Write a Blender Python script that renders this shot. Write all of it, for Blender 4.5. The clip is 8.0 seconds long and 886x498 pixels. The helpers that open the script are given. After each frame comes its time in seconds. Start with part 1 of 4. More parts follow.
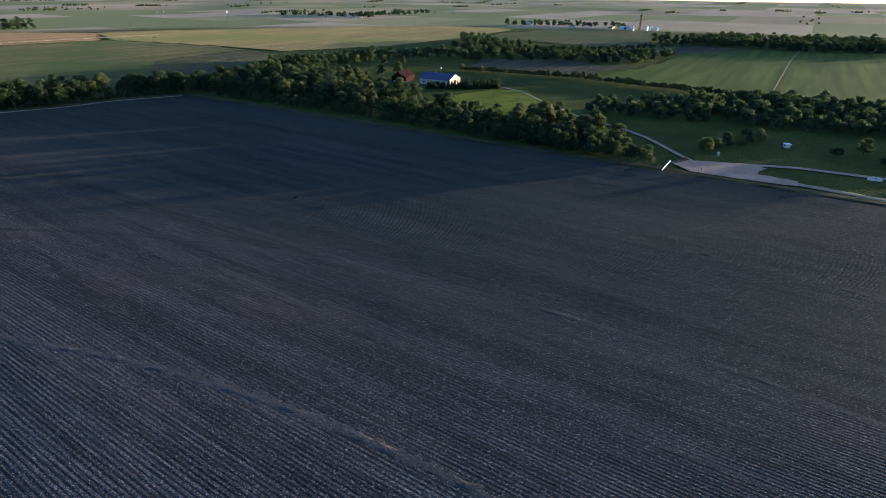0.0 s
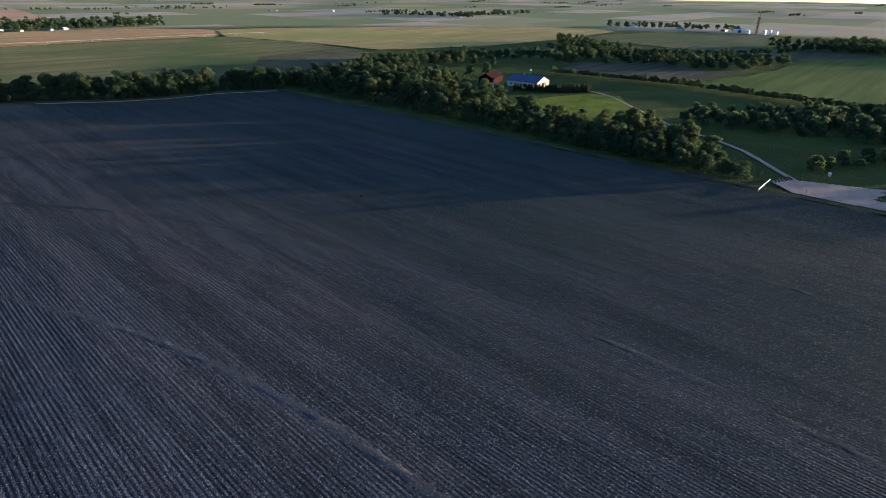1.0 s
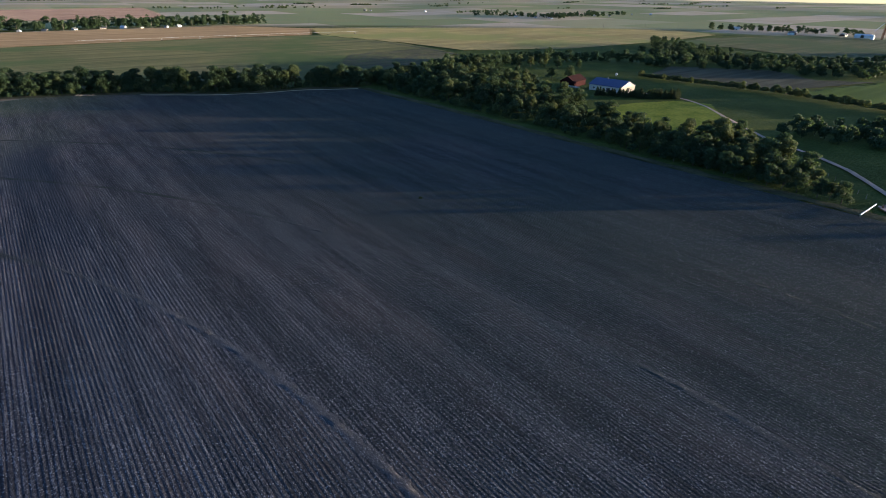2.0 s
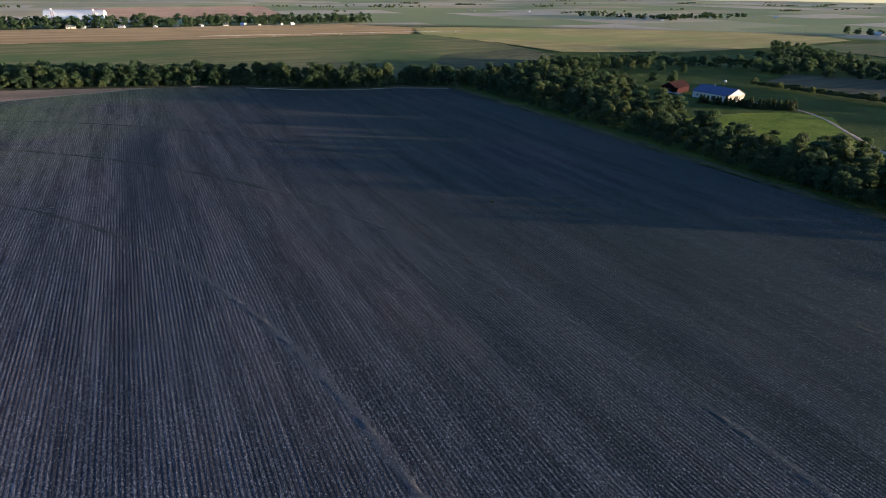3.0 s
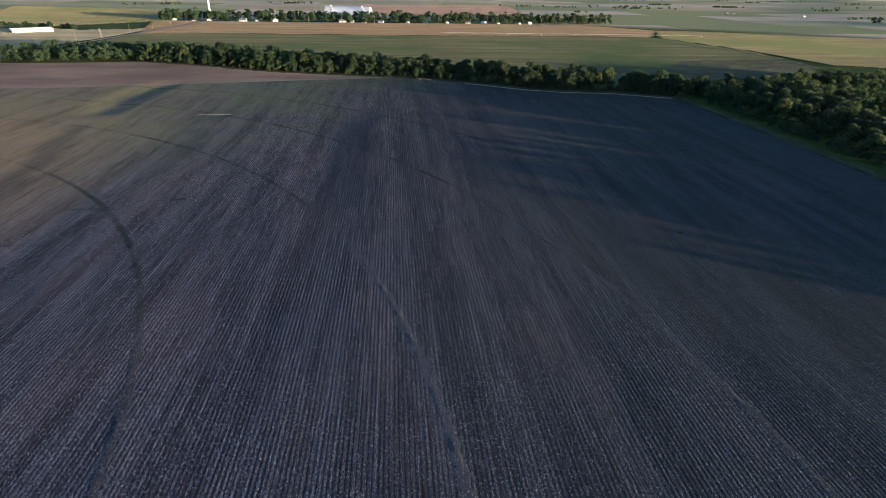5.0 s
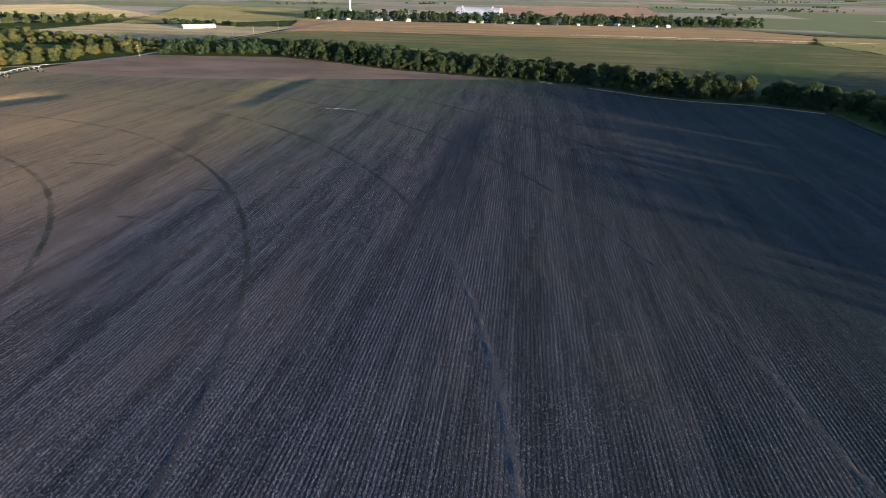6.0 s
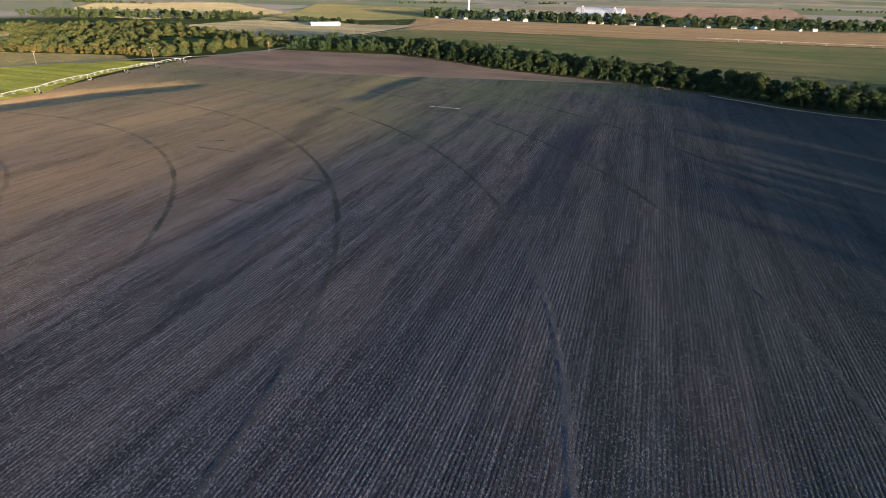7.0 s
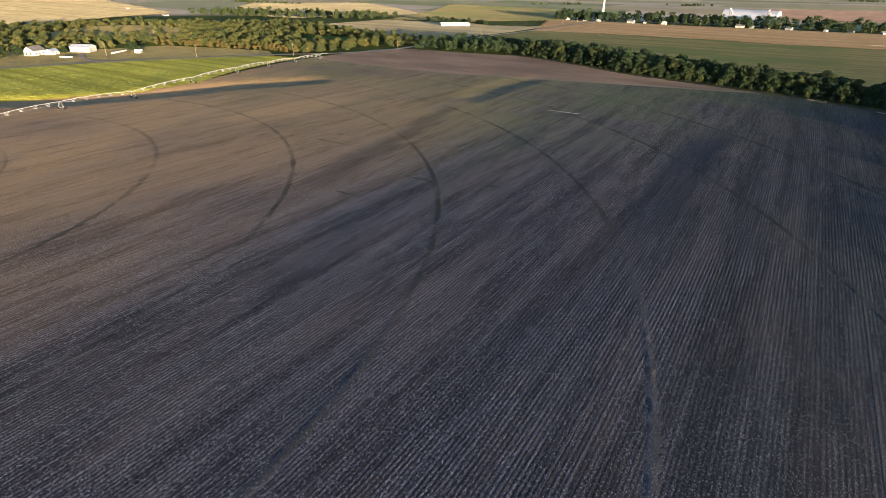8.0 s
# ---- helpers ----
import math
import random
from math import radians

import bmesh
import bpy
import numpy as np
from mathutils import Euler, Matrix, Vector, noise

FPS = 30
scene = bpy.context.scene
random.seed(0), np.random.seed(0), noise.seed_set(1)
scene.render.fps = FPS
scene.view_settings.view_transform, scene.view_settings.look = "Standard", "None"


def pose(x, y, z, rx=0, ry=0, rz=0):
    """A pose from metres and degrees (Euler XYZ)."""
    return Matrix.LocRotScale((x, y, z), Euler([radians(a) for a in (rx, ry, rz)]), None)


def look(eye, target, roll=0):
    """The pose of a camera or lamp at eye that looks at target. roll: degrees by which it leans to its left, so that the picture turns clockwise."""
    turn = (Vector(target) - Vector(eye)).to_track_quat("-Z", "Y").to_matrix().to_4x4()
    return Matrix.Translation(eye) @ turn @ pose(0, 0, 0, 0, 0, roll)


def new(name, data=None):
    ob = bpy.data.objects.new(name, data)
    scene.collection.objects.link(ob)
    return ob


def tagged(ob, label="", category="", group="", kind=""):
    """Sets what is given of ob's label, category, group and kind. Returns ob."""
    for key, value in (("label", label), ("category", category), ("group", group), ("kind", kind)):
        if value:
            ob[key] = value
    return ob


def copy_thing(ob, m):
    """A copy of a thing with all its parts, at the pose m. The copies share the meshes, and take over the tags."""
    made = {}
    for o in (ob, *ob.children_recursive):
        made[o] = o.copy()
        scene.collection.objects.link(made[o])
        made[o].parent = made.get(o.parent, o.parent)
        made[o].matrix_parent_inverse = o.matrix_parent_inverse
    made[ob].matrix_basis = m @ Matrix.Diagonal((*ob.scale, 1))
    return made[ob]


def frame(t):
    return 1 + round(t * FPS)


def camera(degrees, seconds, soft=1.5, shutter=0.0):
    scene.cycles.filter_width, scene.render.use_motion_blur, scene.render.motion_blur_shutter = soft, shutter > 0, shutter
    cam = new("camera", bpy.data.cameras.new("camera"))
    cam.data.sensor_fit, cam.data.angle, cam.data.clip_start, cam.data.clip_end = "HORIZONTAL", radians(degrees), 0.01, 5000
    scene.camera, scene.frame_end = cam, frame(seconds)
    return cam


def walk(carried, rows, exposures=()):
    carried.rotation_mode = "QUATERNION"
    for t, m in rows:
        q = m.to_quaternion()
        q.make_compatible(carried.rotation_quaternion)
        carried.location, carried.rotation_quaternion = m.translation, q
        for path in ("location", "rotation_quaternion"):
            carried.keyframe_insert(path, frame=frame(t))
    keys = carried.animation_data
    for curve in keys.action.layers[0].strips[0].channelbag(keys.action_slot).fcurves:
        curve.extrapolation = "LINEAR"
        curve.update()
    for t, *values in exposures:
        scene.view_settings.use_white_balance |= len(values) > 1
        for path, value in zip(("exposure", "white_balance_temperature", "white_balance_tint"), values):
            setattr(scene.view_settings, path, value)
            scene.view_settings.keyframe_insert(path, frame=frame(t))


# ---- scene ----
cam = camera(78.96, 8.0, soft=0.85)
PATH = [
    (0, (-31.485, 3.228, 61.958), (45.024, 51.370, 19.194), 0.55),
    (0.5, (-27.132, 1.896, 61.880), (44.803, 56.632, 19.109), 0.56),
    (1, (-22.611, 0.674, 62.008), (44.461, 61.193, 19.128), 0.65),
    (1.5, (-18.349, -0.251, 61.960), (43.872, 65.222, 19.042), 0.69),
    (3, (-7.367, -1.772, 62.100), (36.012, 77.320, 18.940), 0.88),
    (3.5, (-3.634, -1.200, 62.046), (31.848, 81.657, 18.735), 0.93),
    (4, (-0.139, -0.338, 61.964), (26.436, 85.730, 18.534), 1.05),
    (4.5, (2.850, 0.709, 61.838), (20.681, 88.987, 18.374), 1.12),
    (6, (9.893, 4.243, 62.275), (-2.006, 93.281, 18.336), 1.11),
    (6.5, (11.681, 6.026, 62.299), (-9.414, 93.245, 18.165), 1.12),
    (7, (12.844, 7.812, 62.286), (-16.693, 92.467, 18.002), 1.08),
    (7.5, (13.739, 10.528, 62.182), (-25.028, 91.311, 17.783), 0.94),
    (8, (14.279, 13.073, 61.920), (-33.420, 88.903, 17.483), 0.88),
]
walk(cam, [(t, look(eye, target, roll)) for t, eye, target, roll in PATH],
     exposures=[(0.0, 1.93, 6350.0, 11.5), (4.0, 1.95, 6500.0, 11.5), (6.5, 2.06, 7050.0, 11.5), (8.0, 2.11, 7700.0, 11.5)])

# ---- light: low evening sun from the right of the first view, clear sky ----
SUN_AZ, SUN_EL = 124.0, 2.8          # degrees clockwise from +y, and above the horizon
world = bpy.data.worlds.new("sky")
scene.world = world
world.use_nodes = True
wn = world.node_tree.nodes
sky = wn.new("ShaderNodeTexSky")
sky.sky_type = "NISHITA"
sky.sun_disc = False
sky.sun_elevation = radians(SUN_EL)
sky.sun_rotation = radians(SUN_AZ)
sky.air_density, sky.dust_density, sky.ozone_density = 0.5, 0.8, 2.3
wn["Background"].inputs["Strength"].default_value = 0.165
world.node_tree.links.new(sky.outputs[0], wn["Background"].inputs["Color"])
sun_dir = Vector((math.sin(radians(SUN_AZ)) * math.cos(radians(SUN_EL)), math.cos(radians(SUN_AZ)) * math.cos(radians(SUN_EL)), math.sin(radians(SUN_EL))))
lamp = bpy.data.lights.new("sun", "SUN")
lamp.energy, lamp.angle, lamp.color = 4.1, radians(1.2), (1.0, 0.82, 0.60)
sun = new("sun", lamp)
sun.matrix_world = look(sun_dir * 900, (0, 0, 0))


# ---- materials ----
ROW = 0.762                          # metres between the stubble rows


class Nodes:
    """A node material with short helpers."""

    def __init__(self, name, rough=0.9, metal=0.0):
        self.m = bpy.data.materials.new(name)
        self.m.use_nodes = True
        self.t = self.m.node_tree
        self.b = self.t.nodes["Principled BSDF"]
        self.b.inputs["Roughness"].default_value = rough
        self.b.inputs["Metallic"].default_value = metal
        self.b.inputs["Specular IOR Level"].default_value = 0.25 if rough < 0.85 else 0.03

    def put(self, socket, value):
        if hasattr(value, "is_output"):
            self.t.links.new(value, socket)
        else:
            socket.default_value = value

    def pos(self, sx=1.0, sy=1.0, sz=1.0):
        g = self.t.nodes.new("ShaderNodeNewGeometry")
        v = self.t.nodes.new("ShaderNodeVectorMath")
        v.operation = "MULTIPLY"
        self.t.links.new(g.outputs["Position"], v.inputs[0])
        v.inputs[1].default_value = (sx, sy, sz)
        return v.outputs[0]

    def xyz(self, vec):
        s = self.t.nodes.new("ShaderNodeSeparateXYZ")
        self.t.links.new(vec, s.inputs[0])
        return s.outputs

    def noise(self, scale, detail=3.0, vec=None, rough=0.55):
        n = self.t.nodes.new("ShaderNodeTexNoise")
        n.inputs["Scale"].default_value, n.inputs["Detail"].default_value, n.inputs["Roughness"].default_value = scale, detail, rough
        self.t.links.new(vec or self.pos(), n.inputs["Vector"])
        return n.outputs["Fac"]

    def math(self, op, a, b=0.0, c=0.0):
        n = self.t.nodes.new("ShaderNodeMath")
        n.operation = op
        for s, v in zip(n.inputs, (a, b, c)):
            self.put(s, v)
        return n.outputs[0]

    def ramp(self, fac, *stops):
        n = self.t.nodes.new("ShaderNodeValToRGB")
        e = n.color_ramp.elements
        while len(e) < len(stops):
            e.new(0.5)
        for k, (p, c) in zip(e, stops):
            k.position, k.color = p, (*c, 1) if len(c) == 3 else c
        self.t.links.new(fac, n.inputs[0])
        return n.outputs[0]

    def step(self, fac, lo, hi):
        n = self.t.nodes.new("ShaderNodeMapRange")
        n.clamp = True
        self.put(n.inputs[0], fac)
        n.inputs[1].default_value, n.inputs[2].default_value = lo, hi
        return n.outputs[0]

    def mix(self, fac, a, b, kind="MIX"):
        n = self.t.nodes.new("ShaderNodeMix")
        n.data_type, n.blend_type = "RGBA", kind
        self.put(n.inputs[0], fac)
        for s, v in ((n.inputs[6], a), (n.inputs[7], b)):
            self.put(s, v if hasattr(v, "is_output") else (*v, 1))
        return n.outputs[2]

    def rand(self):
        return self.t.nodes.new("ShaderNodeObjectInfo").outputs["Random"]

    def island(self):
        return self.t.nodes.new("ShaderNodeNewGeometry").outputs["Random Per Island"]

    def bump(self, height, strength=0.5, distance=0.1):
        n = self.t.nodes.new("ShaderNodeBump")
        n.inputs["Strength"].default_value, n.inputs["Distance"].default_value = strength, distance
        self.t.links.new(height, n.inputs["Height"])
        self.t.links.new(n.outputs[0], self.b.inputs["Normal"])

    def done(self, colour):
        self.put(self.b.inputs["Base Color"], colour if hasattr(colour, "is_output") else (*colour, 1))
        return self.m


def plain(name, colour, rough=0.7, metal=0.0, var=0.25, scale=1.5):
    """Paint, metal or wood with mottling and dirt."""
    n = Nodes(name, rough, metal)
    a = n.noise(scale, 4)
    b = n.noise(scale * 0.13, 2)
    f = n.math("ADD", n.math("MULTIPLY", a, 0.6), n.math("MULTIPLY", b, 0.4))
    dark = tuple(c * (1 - var) for c in colour)
    light = tuple(min(1, c * (1 + var * 0.6)) for c in colour)
    return n.done(n.ramp(f, (0.3, dark), (0.7, light)))


def soil_material(name="tilled_soil", rut=False):
    """Tilled soil with rows of chopped stubble along y, 0.762 m apart; in a wheel rut pressed flat, without rows."""
    n = Nodes(name, 0.95)
    p = n.pos()
    x, y, _ = n.xyz(p)
    wobble = n.math("MULTIPLY", n.math("SUBTRACT", n.noise(1.0, 3, n.pos(0.5, 0.08, 1)), 0.5), 0.5)
    across = n.math("DIVIDE", n.math("ADD", x, wobble), ROW)
    ridge = n.math("MULTIPLY", n.math("ABSOLUTE", n.math("SUBTRACT", n.math("FRACT", across), 0.5)), 2.0)
    v = n.t.nodes.new("ShaderNodeCombineXYZ")
    n.put(v.inputs[0], n.math("MULTIPLY", n.math("FLOOR", n.math("ADD", across, 0.5)), 0.73))
    n.put(v.inputs[1], n.math("MULTIPLY", y, 0.05))
    streak = n.noise(1.0, 3, v.outputs[0], 0.7)
    grit = n.noise(3.2, 3)
    clod = n.noise(1.6, 3, n.pos(1.6, 0.9, 1), 0.75)
    # straw gradient across the field paints its lit and unlit sides
    straw_light = n.math("ADD", n.math("MULTIPLY", n.step(x, 75.0, -100.0), 0.8), 0.2)
    chaff = n.step(n.math("ADD", n.noise(5.0, 3, n.pos(1, 0.5, 1), 0.8), n.math("MULTIPLY", straw_light, 0.10)), 0.55, 0.63)
    passes = n.noise(1.0, 3, n.pos(0.14, 0.006, 1), 0.6)
    patch = n.noise(0.012, 4)
    # moist dark soil, warmer and paler where it has dried
    soil = n.ramp(n.math("ADD", n.math("MULTIPLY", grit, 0.6), n.math("MULTIPLY", passes, 0.4)), (0.42, (0.014, 0.016, 0.021)), (0.60, (0.054, 0.052, 0.059)))
    soil = n.mix(n.math("MULTIPLY", n.step(n.noise(0.06, 4, n.pos(1, 0.3, 1)), 0.47, 0.62), 0.45), soil, (0.084, 0.060, 0.056))
    straw = n.ramp(patch, (0.35, (0.235, 0.24, 0.26)), (0.65, (0.35, 0.305, 0.29)))
    straw = n.mix(n.math("MULTIPLY", n.step(y, 110.0, 280.0), 0.6), straw, (0.36, 0.285, 0.225))
    if rut:
        rows = n.math("ADD", n.math("MULTIPLY", clod, 0.6), 0.16)
    else:
        rows = n.step(n.math("ADD", ridge, n.math("MULTIPLY", n.math("SUBTRACT", clod, 0.5), 2.2)), 0.12, 0.82)
    full = n.math("MULTIPLY", n.math("ADD", n.math("MULTIPLY", n.step(streak, 0.34, 0.64), 0.75), 0.25), n.math("ADD", n.math("MULTIPLY", n.step(passes, 0.36, 0.58), 0.46), 0.46))
    cover = n.math("MULTIPLY", n.math("MULTIPLY", rows, full), n.math("ADD", n.math("MULTIPLY", chaff, 0.92), 0.08))
    c = n.mix(cover, soil, straw)
    # young weeds on the field's lane side, dimness of its unlit rows painted in
    weed_shade = n.math("MULTIPLY", n.step(n.noise(0.009, 3), 0.20, 0.44), n.step(n.noise(0.9, 3), 0.2, 0.55))
    c = n.mix(n.math("MULTIPLY", n.math("MULTIPLY", weed_shade, n.step(x, -25.0, 100.0)), 0.75), c, (0.033, 0.046, 0.034))
    # thin green cover on the upper field
    cover = n.math("MULTIPLY", n.math("MULTIPLY", n.step(n.math("ADD", y, n.math("MULTIPLY", n.noise(0.02, 3), 60.0)), 170.0, 290.0), n.step(n.math("ADD", x, n.math("MULTIPLY", n.math("SUBTRACT", y, 300.0), -0.5)), 20.0, -100.0)), n.step(n.noise(0.016, 3), 0.30, 0.54))
    c = n.mix(n.math("MULTIPLY", cover, n.math("ADD", n.math("MULTIPLY", n.step(n.noise(0.9, 3), 0.3, 0.65), 0.4), 0.42)), c, (0.125, 0.145, 0.058))
    # sandier soil on the rise by the irrigation arm, low sun's warmth mixed in
    sunlit_sand = n.math("MULTIPLY", n.math("MULTIPLY", n.step(x, -90.0, -215.0), n.step(n.noise(0.02, 3, n.pos(1, 0.5, 1)), 0.20, 0.55)), n.math("ADD", n.math("MULTIPLY", n.math("MULTIPLY", rows, n.step(n.noise(2.0, 3), 0.3, 0.6)), 0.5), 0.5))
    c = n.mix(n.math("MULTIPLY", n.math("POWER", sunlit_sand, 0.7), n.math("ADD", n.math("MULTIPLY", n.step(y, 330.0, 240.0), 0.55), 0.4)), c, (0.52, 0.315, 0.145))
    # rows left barer or fuller by the planter
    bare = n.math("MULTIPLY", n.step(n.math("ADD", n.math("MULTIPLY", streak, 0.6), n.math("MULTIPLY", passes, 0.4)), 0.50, 0.38), n.math("ADD", n.math("MULTIPLY", clod, 0.5), 0.1))
    c = n.mix(bare, c, (0.028, 0.026, 0.026))
    # pale stalks lying about
    dots = n.t.nodes.new("ShaderNodeTexVoronoi")
    dots.inputs["Scale"].default_value = 3.0
    n.t.links.new(n.pos(1, 0.6, 1), dots.inputs["Vector"])
    fleck = n.math("MULTIPLY", n.step(dots.outputs["Distance"], 0.28, 0.18), n.step(n.noise(0.7, 2), 0.36, 0.56))
    c = n.mix(n.math("MULTIPLY", n.math("MULTIPLY", fleck, n.math("ADD", n.math("MULTIPLY", straw_light, 0.7), 0.3)), 0.8), c, (0.44, 0.43, 0.43))
    # harrowed headland before the tree belt, with a paler edge
    head = n.math("SUBTRACT", y, n.math("ADD", n.math("MULTIPLY", n.math("MAXIMUM", n.math("ADD", x, 215.0), 0.0), 0.257), n.math("ADD", 369.0, n.math("MULTIPLY", n.noise(0.03, 2), 6.0))))
    pink = n.ramp(n.math("ADD", n.math("MULTIPLY", n.noise(0.03, 4, n.pos(0.5, 1, 1)), 0.6), n.math("MULTIPLY", grit, 0.4)), (0.38, (0.185, 0.122, 0.080)), (0.62, (0.34, 0.222, 0.145)))
    c = n.mix(n.math("MULTIPLY", n.step(head, 0.0, 2.5), n.step(x, 110.0, -30.0)), c, pink)
    rim = n.math("MULTIPLY", n.step(n.math("ABSOLUTE", n.math("SUBTRACT", head, 1.5)), 2.2, 0.8), n.step(x, 90.0, 10.0))
    c = n.mix(n.math("MULTIPLY", rim, 0.5), c, (0.26, 0.24, 0.18))
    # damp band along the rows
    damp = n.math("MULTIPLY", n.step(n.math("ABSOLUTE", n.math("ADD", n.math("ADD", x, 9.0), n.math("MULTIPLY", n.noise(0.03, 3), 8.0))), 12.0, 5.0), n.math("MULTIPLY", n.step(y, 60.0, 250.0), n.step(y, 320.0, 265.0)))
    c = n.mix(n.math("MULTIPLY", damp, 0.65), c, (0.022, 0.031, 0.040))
    # shallow drain, dark with damp, running down across the rows
    run = n.math("ADD", n.math("MULTIPLY", n.math("SUBTRACT", x, -142.8), 0.1995), n.math("MULTIPLY", n.math("SUBTRACT", y, 270.0), -0.9799))
    off = n.math("ADD", n.math("ADD", n.math("MULTIPLY", n.math("SUBTRACT", x, -142.8), 0.9799), n.math("MULTIPLY", n.math("SUBTRACT", y, 270.0), 0.1995)), n.math("MULTIPLY", n.math("SUBTRACT", n.noise(0.04, 3), 0.5), 14.0))
    drain = n.math("MULTIPLY", n.step(n.math("ABSOLUTE", off), 9.0, 2.0), n.math("MULTIPLY", n.step(run, -10.0, 10.0), n.step(run, 160.9, 125.9)))
    c = n.mix(n.math("MULTIPLY", drain, 0.42), c, (0.024, 0.033, 0.034))
    if rut:
        # weedy and damp on the far side of the field, pale and pressed on the near side
        wear = n.math("ADD", n.math("MULTIPLY", n.step(n.noise(0.06, 3), 0.35, 0.62), 0.50), 0.20)
        wear = n.math("MULTIPLY", wear, n.math("ADD", n.math("MULTIPLY", n.step(x, -230.0, -100.0), 0.45), 0.55))
        away = n.math("MAXIMUM", n.step(x, -20.0, -60.0), n.math("MULTIPLY", n.step(y, 100.0, 180.0), n.step(x, 130.0, 50.0)))
        c = n.mix(n.math("MULTIPLY", wear, away), c, (0.022, 0.032, 0.022))
        c = n.mix(n.math("MULTIPLY", n.math("MULTIPLY", n.step(n.noise(0.09, 2), 0.30, 0.50), n.math("MULTIPLY", n.step(x, -50.0, 0.0), n.math("MULTIPLY", n.step(x, 110.0, 20.0), n.step(y, 180.0, 90.0)))), 0.30), c, (0.115, 0.112, 0.115))
    n.bump(n.math("ADD", grit, n.math("MULTIPLY", chaff, 0.6)), 0.6, 0.05)
    return n.done(c)


def crop_material(name, a, b, rows=0.0, patch=0.02, green=None, relief=0.5):
    n = Nodes(name, 0.9)
    f = n.math("ADD", n.math("MULTIPLY", n.noise(patch, 4), 0.6), n.math("MULTIPLY", n.noise(0.6, 3), 0.4))
    c = n.ramp(f, (0.36, a), (0.64, b))
    if rows:
        streak = n.noise(1.0, 3, n.pos(0.004, 1 / rows, 1))
        c = n.mix(n.step(streak, 0.4, 0.62), c, tuple(v * 0.8 for v in a))
    if green:
        c = n.mix(n.step(n.noise(0.006, 3), 0.48, 0.6), c, green)
    n.bump(n.noise(1.1, 3), 1.0, relief)
    return n.done(c)


def land_material():
    """Pasture near by; farther off a patchwork of square fields."""
    n = Nodes("land", 0.92)
    x, y, _ = n.xyz(n.pos())
    cx = n.math("FLOOR", n.math("DIVIDE", n.math("ADD", x, n.math("MULTIPLY", n.math("FLOOR", n.math("DIVIDE", y, 390.0)), 130.0)), 410.0))
    cy = n.math("FLOOR", n.math("DIVIDE", y, 195.0))
    v = n.t.nodes.new("ShaderNodeCombineXYZ")
    n.put(v.inputs[0], cx)
    n.put(v.inputs[1], cy)
    w = n.t.nodes.new("ShaderNodeTexWhiteNoise")
    n.put(w.inputs["Vector"], v.outputs[0])
    # far field colours lightened to carry the pale distance haze
    fields = n.ramp(w.outputs["Value"], (0.0, (0.42, 0.33, 0.20)), (0.18, (0.27, 0.28, 0.13)), (0.36, (0.50, 0.39, 0.26)), (0.52, (0.25, 0.27, 0.12)), (0.68, (0.54, 0.42, 0.30)), (0.84, (0.36, 0.33, 0.18)))
    fields.node.color_ramp.interpolation = "CONSTANT"
    fields = n.mix(n.math("MULTIPLY", n.step(n.noise(0.01, 4), 0.35, 0.8), 0.6), fields, (0.33, 0.27, 0.13))
    grass = n.ramp(n.math("ADD", n.math("MULTIPLY", n.noise(0.03, 4), 0.55), n.math("MULTIPLY", n.noise(0.8, 3), 0.45)), (0.34, (0.036, 0.052, 0.014)), (0.52, (0.060, 0.080, 0.020)), (0.68, (0.118, 0.122, 0.032)))
    far = n.step(n.math("SQRT", n.math("ADD", n.math("POWER", x, 2.0), n.math("POWER", y, 2.0))), 1150.0, 1250.0)
    n.bump(n.noise(0.9, 3), 1.0, 1.0)
    return n.done(n.mix(far, grass, fields))


def leaf_material(name, dark, light):
    n = Nodes(name, 0.75)
    c = n.ramp(n.math("ADD", n.math("MULTIPLY", n.rand(), 0.55), n.math("MULTIPLY", n.island(), 0.45)), (0.1, dark), (0.9, light))
    c = n.mix(n.math("MULTIPLY", n.step(n.noise(0.09, 2), 0.46, 0.66), 0.6), c, light)
    c = n.mix(n.math("MULTIPLY", n.step(n.noise(0.3, 2), 0.45, 0.7), 0.7), c, dark)
    n.done(c)
    tr = n.t.nodes.new("ShaderNodeBsdfTranslucent")
    n.put(tr.inputs[0], n.mix(1.0, c, (1.9, 1.75, 1.2), "MULTIPLY"))
    mx = n.t.nodes.new("ShaderNodeMixShader")
    mx.inputs[0].default_value = 0.38
    n.t.links.new(n.b.outputs[0], mx.inputs[1])
    n.t.links.new(tr.outputs[0], mx.inputs[2])
    n.t.links.new(mx.outputs[0], n.t.nodes["Material Output"].inputs[0])
    return n.m


def gravel_material(name, a, b):
    n = Nodes(name, 0.95)
    f = n.math("ADD", n.math("MULTIPLY", n.noise(0.18, 4), 0.5), n.math("MULTIPLY", n.noise(4.0, 3), 0.5))
    n.bump(n.noise(6.0, 2), 0.5, 0.05)
    return n.done(n.ramp(f, (0.32, a), (0.68, b)))


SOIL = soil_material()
LAND = land_material()
GRAVEL = gravel_material("gravel", (0.30, 0.20, 0.15), (0.50, 0.37, 0.29))
DIRT = gravel_material("dirt_road", (0.24, 0.20, 0.13), (0.40, 0.33, 0.22))
ASPHALT = gravel_material("road_chippings", (0.24, 0.21, 0.165), (0.36, 0.32, 0.25))
TRACK = soil_material("rut_soil", True)
DITCH = gravel_material("ditch_mud", (0.03, 0.032, 0.028), (0.08, 0.075, 0.06))
MARGIN = crop_material("margin_grass", (0.036, 0.040, 0.020), (0.095, 0.085, 0.045), patch=0.08)
